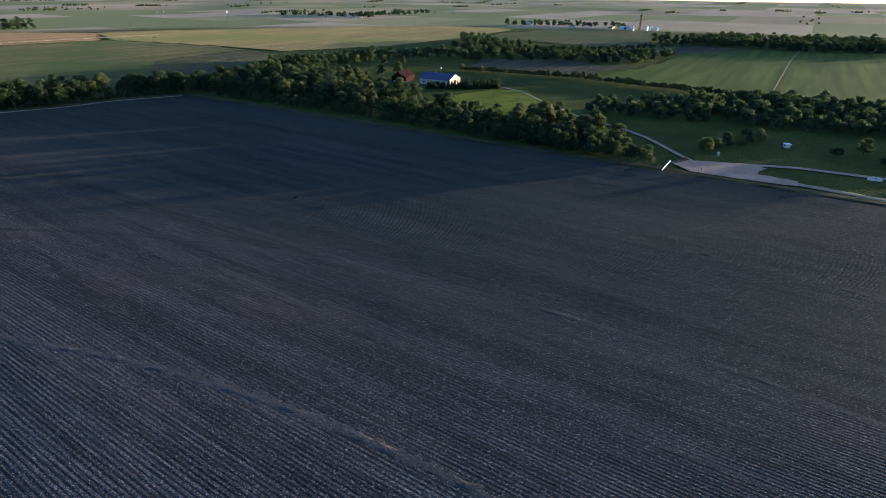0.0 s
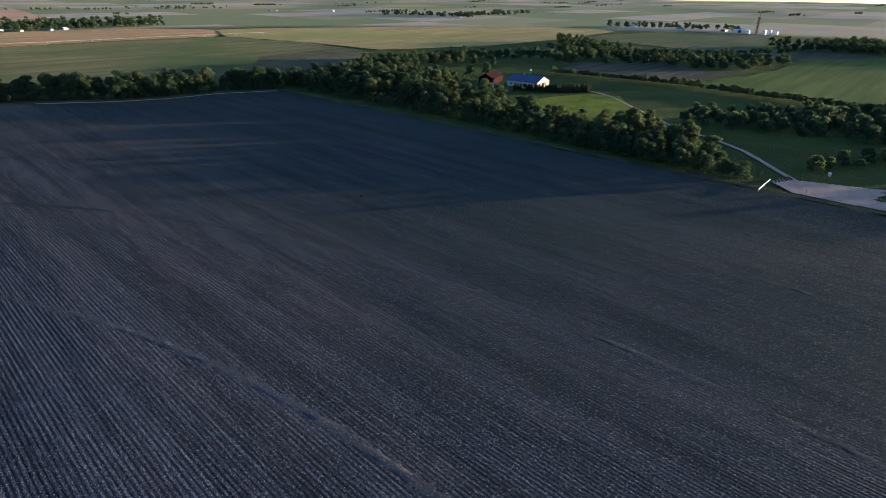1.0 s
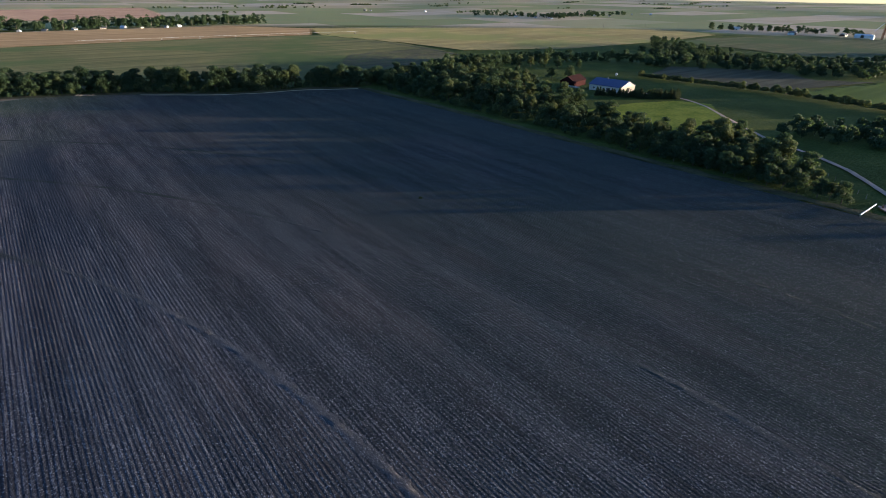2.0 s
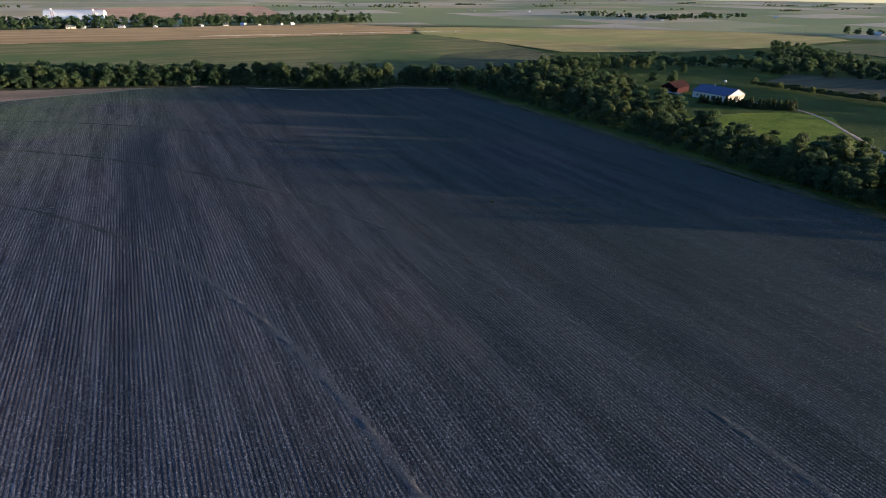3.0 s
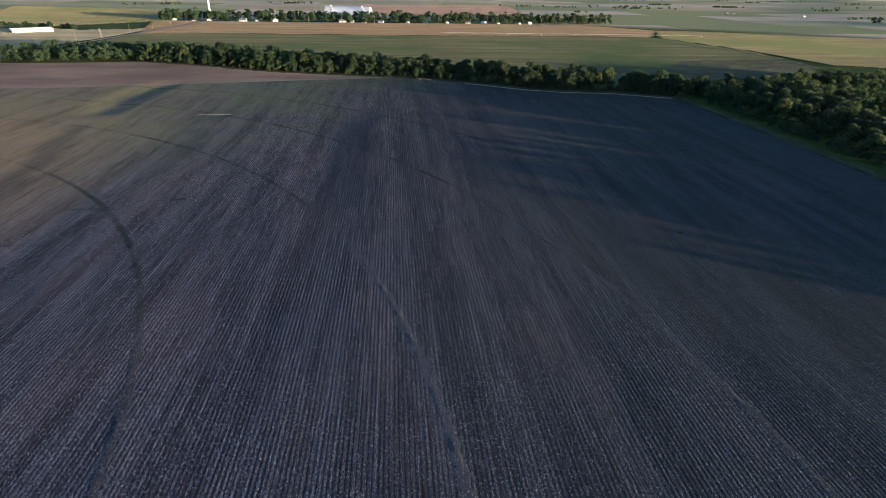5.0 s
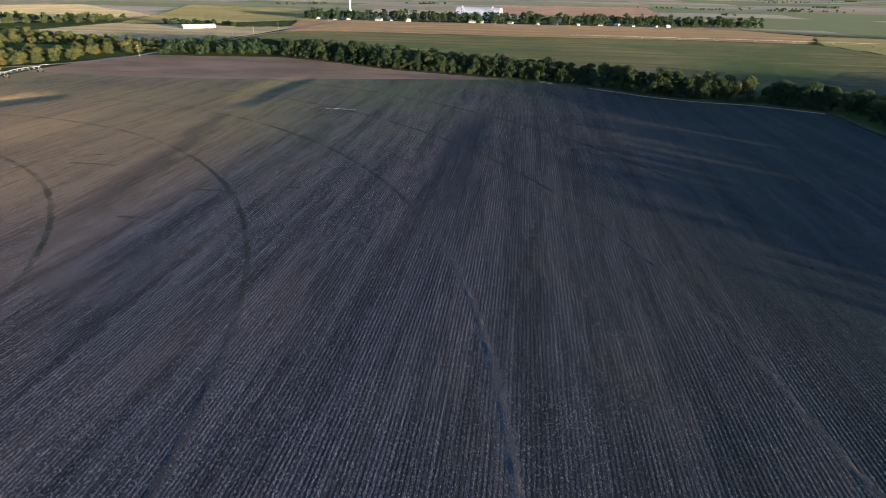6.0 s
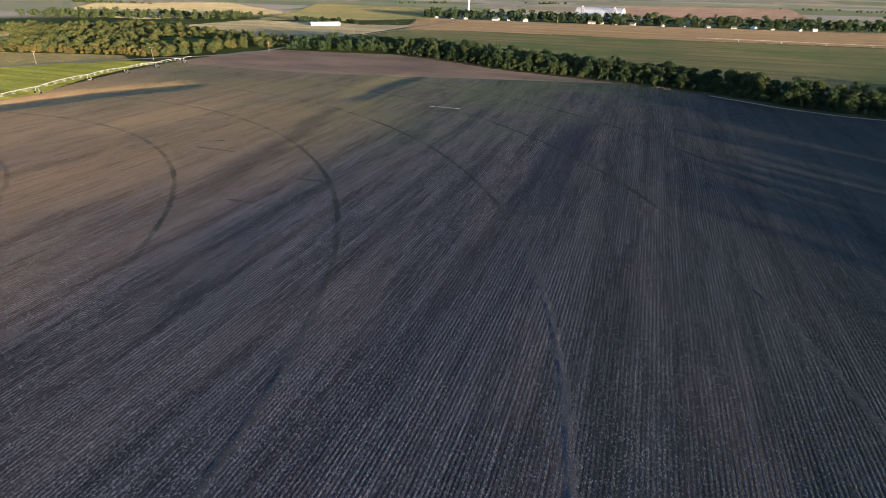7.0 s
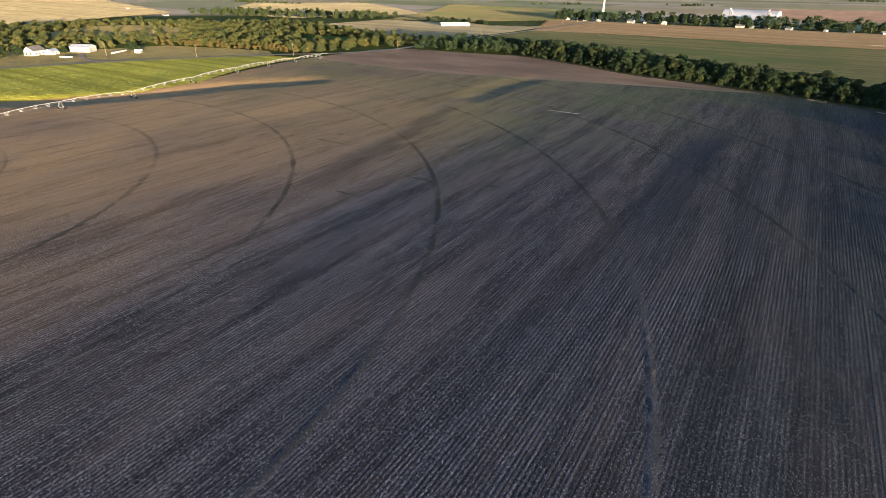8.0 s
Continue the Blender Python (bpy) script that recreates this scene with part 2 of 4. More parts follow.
WHEAT = crop_material("young_corn", (0.098, 0.108, 0.056), (0.150, 0.138, 0.074), rows=9.0, patch=0.008, green=(0.066, 0.092, 0.042))
TAN = crop_material("dry_field", (0.215, 0.158, 0.095), (0.275, 0.20, 0.125), rows=12.0, patch=0.01, relief=0.4)
BRIGHT = crop_material("bright_crop", (0.34, 0.32, 0.050), (0.50, 0.45, 0.085), rows=7.0, patch=0.03, relief=0.25)
MEADOW = crop_material("meadow", (0.080, 0.115, 0.013), (0.24, 0.245, 0.036), patch=0.06, relief=0.12)
OLIVE = crop_material("olive_field", (0.23, 0.20, 0.095), (0.31, 0.26, 0.13), rows=14.0, patch=0.006, green=(0.17, 0.18, 0.075))
WET = crop_material("wet_field", (0.060, 0.060, 0.040), (0.11, 0.10, 0.065), rows=11.0, patch=0.02)
GREEN = crop_material("green_field", (0.075, 0.115, 0.022), (0.125, 0.155, 0.034), rows=10.0, patch=0.01)
PINK = crop_material("clay_field", (0.24, 0.165, 0.13), (0.33, 0.24, 0.19), rows=16.0, patch=0.01)
# lighter field colour for the left distance, haze and sun painted in
PALE = crop_material("hazy_pale_field", (0.33, 0.28, 0.16), (0.45, 0.375, 0.225), rows=14.0, patch=0.008)
STRAWGRASS = crop_material("dry_grass", (0.26, 0.21, 0.08), (0.40, 0.30, 0.12), patch=0.05, relief=0.4)
BARK = plain("bark", (0.11, 0.085, 0.065), 0.95, var=0.4, scale=3)
LEAF = leaf_material("broad_leaves", (0.020, 0.039, 0.018), (0.046, 0.075, 0.033))
LEAF_B = leaf_material("willow_leaves", (0.036, 0.056, 0.022), (0.082, 0.104, 0.042))
# lighter copy of the leaves, low sun put into the colour
SUNNY = leaf_material("sunlit_leaves", (0.066, 0.078, 0.026), (0.150, 0.150, 0.056))
AUTUMN = leaf_material("rusty_cedar", (0.080, 0.072, 0.026), (0.165, 0.130, 0.050))
CEDAR = leaf_material("cedar_needles", (0.020, 0.034, 0.014), (0.045, 0.060, 0.022))


# ---- terrain ----
GULLY = [(-395, 100), (-355, 137), (-324, 166), (-307, 208), (-295, 248), (-272, 289)]
SWALE = [(-150, 305), (-154, 345), (-149, 385)]


def near_line(x, y, line):
    """Distance to a line of points."""
    best = np.full(np.shape(x), 1e9)
    for (ax, ay), (bx, by) in zip(line, line[1:]):
        dx, dy = bx - ax, by - ay
        s = np.clip(((x - ax) * dx + (y - ay) * dy) / (dx * dx + dy * dy), 0, 1)
        best = np.minimum(best, np.hypot(x - ax - s * dx, y - ay - s * dy))
    return best


def terrain(x, y):
    """Height of the land: a flat valley floor with two shallow gullies, rising slowly to low hills far off."""
    x, y = np.asarray(x, float), np.asarray(y, float)
    r = np.hypot(x, y)
    s = np.clip((r - 1300) / 3500, 0, 1)
    roll = np.clip((r - 900) / 1500, 0, 1) * 2.2 * (np.sin(x * 0.0031 + 1.3) * np.cos(y * 0.0027 + 0.4) + 0.6 * np.sin(x * 0.0067 - y * 0.0051))
    z = 33 * s + roll - 2.4 * np.exp(-(near_line(x, y, GULLY) / 11) ** 2) - 0.8 * np.exp(-(near_line(x, y, SWALE) / 11) ** 2)
    z = z + 11 * np.exp(-((x + 665) ** 2 + (y - 385) ** 2) / 90 ** 2)
    z = z + 0.25 * np.sin(x * 0.021 + y * 0.013) * np.sin(y * 0.017 - x * 0.008)
    return z


def height(x, y):
    return float(terrain(x, y))


def mesh_from(name, verts, faces, material, smooth=False):
    me = bpy.data.meshes.new(name)
    me.from_pydata([tuple(v) for v in verts], [], [tuple(f) for f in faces])
    me.materials.append(material)
    if smooth:
        me.polygons.foreach_set("use_smooth", [True] * len(me.polygons))
    return me


def grid_mesh(name, x, y, z, material, keep=None, smooth=True):
    """A mesh from 2-d arrays of coordinates."""
    rows, cols = x.shape
    idx = np.arange(rows * cols).reshape(rows, cols)
    quads = np.stack([idx[:-1, :-1], idx[:-1, 1:], idx[1:, 1:], idx[1:, :-1]], -1)
    quads = quads[keep] if keep is not None else quads.reshape(-1, 4)
    me = bpy.data.meshes.new(name)
    me.vertices.add(rows * cols)
    me.vertices.foreach_set("co", np.stack([x, y, z], -1).astype(np.float32).ravel())
    me.loops.add(quads.size)
    me.loops.foreach_set("vertex_index", quads.astype(np.int32).ravel())
    me.polygons.add(len(quads))
    me.polygons.foreach_set("loop_start", np.arange(0, quads.size, 4, dtype=np.int32))
    me.polygons.foreach_set("use_smooth", np.full(len(quads), smooth))
    me.update(calc_edges=True)
    me.validate()
    me.materials.append(material)
    return me


def inside(px, py, poly):
    """Which points lie in a polygon."""
    px, py = np.asarray(px, float), np.asarray(py, float)
    hit = np.zeros(px.shape, bool)
    for (ax, ay), (bx, by) in zip(poly, poly[1:] + poly[:1]):
        cross = ((ay > py) != (by > py)) & (px < (bx - ax) * (py - ay) / (by - ay + 1e-12) + ax)
        hit ^= cross
    return hit


FIELD_TOP = [(-420, 440), (-352, 462), (-335, 488), (-270, 499), (-218, 510), (-157, 487), (-100, 457), (-29, 437), (25, 420), (60, 402), (94, 378), (125, 366), (157, 362), (187, 346)]
FIELD_LEFT = [(-520, -90), (-420, 90), (-373, 140), (-348, 172), (-330, 200), (-325, 237), (-338, 281), (-352, 332), (-356, 391), (-352, 462)]

# ground: one sheet of rings out to the horizon
ring = np.concatenate([np.linspace(0, 700, 100), np.geomspace(712, 4900, 90)])
turn = np.linspace(0, 2 * np.pi, 361)
gr, ga = np.meshgrid(ring, turn, indexing="ij")
gx, gy = gr * np.sin(ga), gr * np.cos(ga)
gz = terrain(gx, gy) - 0.35
tagged(new("ground", grid_mesh("ground", gx, gy, gz, LAND)), "green pasture and patchwork farmland out to the horizon", "ground", kind="structure")

# the tilled field: one low ridge along y for each row
xs = np.arange(round(-520 / ROW) * 4, round(187 / ROW) * 4 + 1) * (ROW / 4)
top = np.interp(xs, *zip(*FIELD_TOP))
s = np.linspace(0, 1, 66)
fx = np.broadcast_to(xs, (len(s), len(xs)))
fy = -90 + s[:, None] * (top + 90)[None, :]
wear = np.random.default_rng(8).uniform(0.6, 1.3, (len(s), len(xs)))
tall = 0.019 + 0.012 * np.clip((10 - fx) / 70, 0, 1) + 0.016 * np.clip((fx - 20) / 70, 0, 1)      # rows stand fuller towards both sides, and in patches
tall = tall * np.clip(0.85 + 0.5 * np.sin(fx * 0.055 + 1.2 * np.sin(fy * 0.031)) * np.cos(fy * 0.023 + fx * 0.017), 0.4, 1.3)
fz = terrain(fx, fy) + np.array([1.0, 0.65, 0.0, 0.65])[np.arange(len(xs)) % 4] * wear * tall
edge = np.interp(fy, [p[1] for p in FIELD_LEFT], [p[0] for p in FIELD_LEFT])
ok = (fx > edge)
keep = ok[:-1, :-1] & ok[1:, 1:]
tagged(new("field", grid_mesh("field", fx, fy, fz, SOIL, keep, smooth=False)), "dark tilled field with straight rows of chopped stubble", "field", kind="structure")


def strip(name, line, width, lift, material, label, category, step=4.0, ragged=0.0, seed=1, profile=None):
    """A band of ground along a line of points."""
    rnd = random.Random(seed)
    pts = []
    for (ax, ay), (bx, by) in zip(line, line[1:]):
        k = max(1, int(math.hypot(bx - ax, by - ay) / step))
        pts += [(ax + (bx - ax) * i / k, ay + (by - ay) * i / k) for i in range(k)]
    pts.append(line[-1])
    p = np.array(pts, float)
    for _ in range(3):
        p[1:-1] = (p[:-2] + 2 * p[1:-1] + p[2:]) / 4
    d = np.gradient(p, axis=0)
    nrm = np.stack([-d[:, 1], d[:, 0]], -1) / (np.linalg.norm(d, axis=1, keepdims=True) + 1e-9)
    cuts = np.linspace(-0.5, 0.5, 5)
    w = np.array([[width * (1 + (rnd.uniform(-ragged, ragged) if ragged else 0)) for _ in cuts] for _ in p])
    x = p[:, :1] + nrm[:, :1] * cuts * w
    y = p[:, 1:] + nrm[:, 1:] * cuts * w
    z = terrain(x, y) + lift + np.array(profile or ([-0.12, 0.0, 0.02, 0.0, -0.12] if width > 2 else [-0.03, 0.0, 0.004, 0.0, -0.03]))
    return tagged(new(name, grid_mesh(name, x, y, z, material)), label, category, kind="structure")


def area(name, poly, lift, material, label, category, gap=5.0, tall=0.7, ridges=""):
    """A piece of land with the uneven top of its crop, or with rows along x or y, cut to a polygon."""
    rng = np.random.default_rng(len(poly) + int(abs(poly[0][0])))
    xa = np.arange(min(p[0] for p in poly), max(p[0] for p in poly) + gap, {"x": 8.0, "y": gap / 2}.get(ridges, gap))
    ya = np.arange(min(p[1] for p in poly), max(p[1] for p in poly) + gap, {"x": gap / 2, "y": 12.0}.get(ridges, gap))
    y, x = np.meshgrid(ya, xa, indexing="ij")
    crest = rng.uniform(0, 1, x.shape)
    if ridges:
        crest = ((np.arange(len(ya)) % 2)[:, None] if ridges == "x" else (np.arange(len(xa)) % 2)[None, :]) * (0.7 + 0.6 * crest)
    else:
        x, y = x + rng.uniform(-0.3, 0.3, x.shape) * gap, y + rng.uniform(-0.3, 0.3, x.shape) * gap
    z = terrain(x, y) + lift + tall * crest
    cx, cy = (x[:-1, :-1] + x[1:, 1:]) / 2, (y[:-1, :-1] + y[1:, 1:]) / 2
    return tagged(new(name, grid_mesh(name, x, y, z, material, inside(cx, cy, poly), smooth=not ridges and gap > 1.7)), label, category, kind="structure")


# ---- fields round about ----
area("crop_field", [(-364, 135), (-342, 161), (-323, 193), (-320, 236), (-341, 281), (-356, 332), (-362, 370), (-392, 362), (-424, 321), (-450, 275), (-484, 190), (-560, 60), (-480, 20), (-430, 80)], 0.1, BRIGHT, "bright green low crop beside the irrigation arm", "crop field", 1.0, 0.2)
area("crop_field", [(-640, 150), (-500, 150), (-462, 235), (-440, 275), (-415, 321), (-392, 366), (-425, 388), (-478, 376), (-530, 350), (-545, 300), (-600, 232)], -0.05, STRAWGRASS, "dry golden roadside grass and farm yard", "grass", 1.1, 0.2)
area("crop_field", [(-326, 800), (-230, 815), (-105, 819), (73, 822), (250, 842), (400, 830), (430, 640), (405, 500), (330, 430), (210, 410), (140, 400), (30, 450), (-100, 500), (-200, 560), (-330, 640)], -0.05, WHEAT, "green young crop behind the tree belt", "crop field", 2.4, 0.3, "x")
area("crop_field", [(-420, 1080), (-286, 1088), (42, 1101), (369, 1135), (470, 1000), (390, 840), (250, 848), (73, 828), (-105, 825), (-230, 821), (-330, 800)], -0.02, TAN, "dry tan field along the village", "crop field", 2.4, 0.36, "x")
area("crop_field", [(470, 1000), (508, 990), (653, 930), (830, 820), (997, 715), (1104, 615), (1010, 500), (760, 470), (560, 470), (440, 520), (436, 640), (404, 830)], -0.05, OLIVE, "wide olive crop field with tyre lines", "crop field", 3.0, 0.35, "x")
area("crop_field", [(408, 570), (400, 510), (340, 440), (250, 430), (240, 470), (290, 545)], 0.1, WET, "dark damp ploughed corner of a field", "crop field", 3.5, 0.15)
area("crop_field", [(432, 150), (426, 20), (415, -200), (1000, -240), (860, -90), (815, 20), (830, 80), (800, 140), (690, 128), (560, 128)], -0.05, GREEN, "large flat green crop field", "crop field", 6.0, 0.12)
area("crop_field", [(436, 160), (440, 270), (500, 290), (560, 215), (520, 170), (548, 135)], 0.05, WET, "dark ploughed strip beyond the hedge", "crop field", 3.5, 0.15)
area("crop_field", [(700, 150), (800, 150), (826, 190), (960, 230), (1150, 260), (1150, 420), (900, 470), (780, 450), (770, 350)], -0.05, WHEAT, "green crop field before the grain elevator", "crop field", 3.0, 0.3, "x")
# dark sheet with the woods' shade put into its colour
area("crop_field", [(690, 140), (815, 60), (830, 150)], 0.1, WET, "shaded ploughed ground by the woods", "crop field", 3.5, 0.15)
area("crop_field", [(-87, 1883), (413, 2101), (343, 1500), (-25, 1440), (-140, 1440)], 0.3, PINK, "bare pinkish clay field behind the village", "crop field", 4.0, 0.6, "x")
area("crop_field", [(246, 200), (300, 196), (330, 184), (338, 165), (306, 143), (287, 126), (255, 118), (246, 150)], 0.02, MEADOW, "sunlit mown meadow below the farmhouse", "meadow", 1.3, 0.02)

area("crop_field", [(-900, 330), (-1000, 560), (-1060, 700), (-1700, 900), (-1900, 300), (-1100, 200)], 0.0, PALE, "pale olive field beyond the farm woods", "crop field", 5.0, 0.8, "y")
area("crop_field", [(-780, 760), (-1000, 760), (-1300, 1100), (-1100, 1350), (-700, 1050)], 0.0, PALE, "pale tan stubble field beyond the creek", "crop field", 5.0, 0.8, "y")
area("crop_field", [(-640, 660), (-520, 615), (-400, 575), (-348, 560), (-345, 890), (-430, 850), (-500, 880), (-560, 850), (-640, 850)], 0.0, PALE, "sunlit yellow-green grassland behind the farm woods", "crop field", 3.0, 0.4, "y")
area("crop_field", [(-640, 860), (-500, 900), (-400, 1080), (-430, 1400), (-900, 1500), (-720, 1100)], 0.0, OLIVE, "light green contoured field", "crop field", 5.0, 0.8, "y")

# ---- roads, lanes and margins ----
strip("field_margin", [(190, -90), (190, 40), (190, 120), (190, 240), (191, 345)], 5.5, 0.12, MARGIN, "rough grass strip along the field's edge", "grass", ragged=0.5, seed=3)
strip("field_margin", [(190, 348), (158, 368), (125, 371), (94, 382), (60, 407), (25, 424), (-29, 441), (-100, 460), (-157, 490), (-218, 514)], 8, 0.12, MARGIN, "rough grass strip before the tree belt", "grass", ragged=0.5, seed=4)
strip("field_track", [(185, 345), (150, 362.5), (120, 365), (92, 376), (56, 401)], 2.2, 0.2, DIRT, "pale worn track at the field's end", "track", ragged=0.4, seed=5)
strip("lane", [(201, 24), (210, 34), (243, 60), (259, 81), (266, 97), (289, 123), (306, 141), (327, 162), (341, 182), (344, 201), (338, 225)], 2.4, 0.1, GRAVEL, "pale gravel lane to the farmhouse", "lane", ragged=0.15, seed=6)
strip("lane", [(206, 26), (214, 14), (222, -3), (224, -34), (226, -90), (224, -160)], 3.4, 0.1, GRAVEL, "pale gravel lane", "lane", ragged=0.15, seed=7)
strip("lane", [(199, 26), (198, 5), (197, -13), (194, -32), (192, -90), (190, -160)], 3.6, 0.16, DIRT, "pale gravel lane along the field", "lane", ragged=0.2, seed=8)
area("gravel_lot", [(201, 39), (207, 37), (212, 24), (216, 12), (213, 5), (208, 7), (203, 8), (201, -6), (194, -6), (192, 14), (192, 30)], 0.2, GRAVEL, "worn pinkish gravel turning place", "gravel lot", 0.7, 0.012)
strip("farm_road", [(-800, -300), (-540, 60), (-487, 188), (-473, 233), (-450, 275), (-424, 321), (-398, 368), (-360, 412), (-345, 440), (-337, 470), (-338, 560), (-335, 740), (-330, 900), (-330, 1085)], 6, 0.5, ASPHALT, "pale gravel country road past the farm", "road", ragged=0.05, seed=9)
strip("drive", [(-456, 262), (-470, 250), (-490, 250), (-512, 258), (-530, 268)], 4.5, 0.52, GRAVEL, "pale gravel farm drive", "lane", ragged=0.2, seed=10)
strip("dirt_road", [(-900, 1060), (-600, 1080), (-286, 1096), (42, 1108), (369, 1142), (470, 1060), (508, 1001), (653, 940), (830, 830), (997, 724), (1104, 625), (1160, 470), (1170, 300), (1250, 250)], 7, 0.25, DIRT, "pale dirt section road", "road", step=12, seed=11)
strip("ditch_line", [(373, 735), (415, 651), (410, 560), (392, 463)], 3.0, 0.3, DITCH, "dark ditch between two fields", "ditch", seed=12)
strip("pipe_lane", [(440, 16), (558, 15), (695, 14), (832, 9)], 0.8, 0.3, GRAVEL, "straight white gravel lane through the green field", "lane", step=15, seed=13)

# wheel tracks of the irrigation arm: rings round its pivot
PIVOT = (-256.0, 22.0)
SPAN = 49.6
for k in range(2, 9):
    r = 24 + SPAN * (k - 1)
    line = []
    for a in np.arange(-10, 150, 1.2):
        px, py = PIVOT[0] + r * math.sin(radians(a)), PIVOT[1] + r * math.cos(radians(a))
        if px < 184 and -80 < py < float(np.interp(px, *zip(*FIELD_TOP))) - 4 and px > -325:
            line.append((px, py))
    if len(line) > 5:
        strip("wheel_track", line, 1.9, 0.027, TRACK, "worn rut of the irrigation arm's wheels", "wheel track", step=0.9, ragged=0.55, seed=20 + k, profile=[-0.022, 0.007, 0.0, 0.007, -0.022])

for px in (-1.5, 1.2, 38.4, 41.2):
    strip("tyre_track", [(px, -60), (px + 0.4, 240), (px, min(415, 418 - px * 0.45))], 0.5, 0.014, TRACK, "narrow tyre track along the stubble rows", "wheel track", step=2.0, ragged=0.4, seed=int(90 + px))


# ---- building blocks ----
def part(name, bm, material, parent=None, label=""):
    """Links a bmesh as one mesh object under a thing or a part."""
    me = bpy.data.meshes.new(name)
    bm.to_mesh(me)
    bm.free()
    me.materials.append(material)
    ob = new(name, me)
    ob.parent = parent
    return tagged(ob, label)


def thing(name, m, label, category, group=""):
    ob = new(name)
    ob.empty_display_size = 0.5
    ob.matrix_world = m
    return tagged(ob, label, category, group)


def box(bm, x0, y0, z0, x1, y1, z1):
    v = [bm.verts.new((x, y, z)) for z in (z0, z1) for x, y in ((x0, y0), (x1, y0), (x1, y1), (x0, y1))]
    for f in ((0, 3, 2, 1), (4, 5, 6, 7), (0, 1, 5, 4), (1, 2, 6, 5), (2, 3, 7, 6), (3, 0, 4, 7)):
        bm.faces.new([v[i] for i in f])
    return bm


def boxes(*dims):
    bm = bmesh.new()
    for d in dims:
        box(bm, *d)
    return bm


def tube(bm, points, radii, sides=6):
    """A tapered tube through points."""
    rings = []
    for i, (p, r) in enumerate(zip(points, radii)):
        a, b = Vector(points[max(0, i - 1)]), Vector(points[min(len(points) - 1, i + 1)])
        q = (b - a).to_track_quat("Z", "Y")
        rings.append([bm.verts.new(Vector(p) + q @ Vector((r * math.cos(2 * math.pi * k / sides), r * math.sin(2 * math.pi * k / sides), 0))) for k in range(sides)])
    for lo, hi in zip(rings, rings[1:]):
        for k in range(sides):
            bm.faces.new((lo[k], lo[(k + 1) % sides], hi[(k + 1) % sides], hi[k]))
    bm.faces.new(rings[0][::-1])
    bm.faces.new(rings[-1])
    return bm


def at(x, y, rz=0.0, lift=0.0, scale=1.0):
    return pose(x, y, height(x, y) + lift, 0, 0, rz) @ Matrix.Scale(scale, 4)


# ---- trees ----
def leaf_cloud(rng, lobes, count, size, flat=0.75):
    """Leaf sprays as small tilted triangles over the outside of several lobes (centre, radii)."""
    vol = np.array([np.prod(r) ** (2 / 3) for _, r in lobes])
    pick = rng.choice(len(lobes), count, p=vol / vol.sum())
    c = np.array([l[0] for l in lobes])[pick]
    rad = np.array([l[1] for l in lobes])[pick]
    d = rng.normal(size=(count, 3))
    d[:, 2] = np.where(d[:, 2] < -0.3, -d[:, 2] * 0.6, d[:, 2])
    d /= np.linalg.norm(d, axis=1, keepdims=True)
    p = c + d * rad * rng.uniform(0.62, 1.12, (count, 1))
    nrm = d + rng.normal(scale=0.55, size=(count, 3))
    nrm /= np.linalg.norm(nrm, axis=1, keepdims=True)
    t = np.cross(nrm, rng.normal(size=(count, 3)))
    t /= np.linalg.norm(t, axis=1, keepdims=True) + 1e-9
    b = np.cross(nrm, t)
    w = size * rng.uniform(0.6, 1.35, (count, 1))
    corners = [p - t * w - b * w * flat, p + t * w - b * w * flat * 0.7, p + b * w * flat * 1.3 + nrm * w * 0.25]
    return np.stack(corners, 1).reshape(-1, 3), np.arange(count * 3).reshape(-1, 3)


def leaf_mesh(name, v, f, material):
    me = bpy.data.meshes.new(name)
    me.vertices.add(len(v))
    me.vertices.foreach_set("co", v.astype(np.float32).ravel())
    me.loops.add(f.size)
    me.loops.foreach_set("vertex_index", f.astype(np.int32).ravel())
    me.polygons.add(len(f))
    me.polygons.foreach_set("loop_start", np.arange(0, f.size, f.shape[1], dtype=np.int32))
    me.update(calc_edges=True)
    me.materials.append(material)
    return me


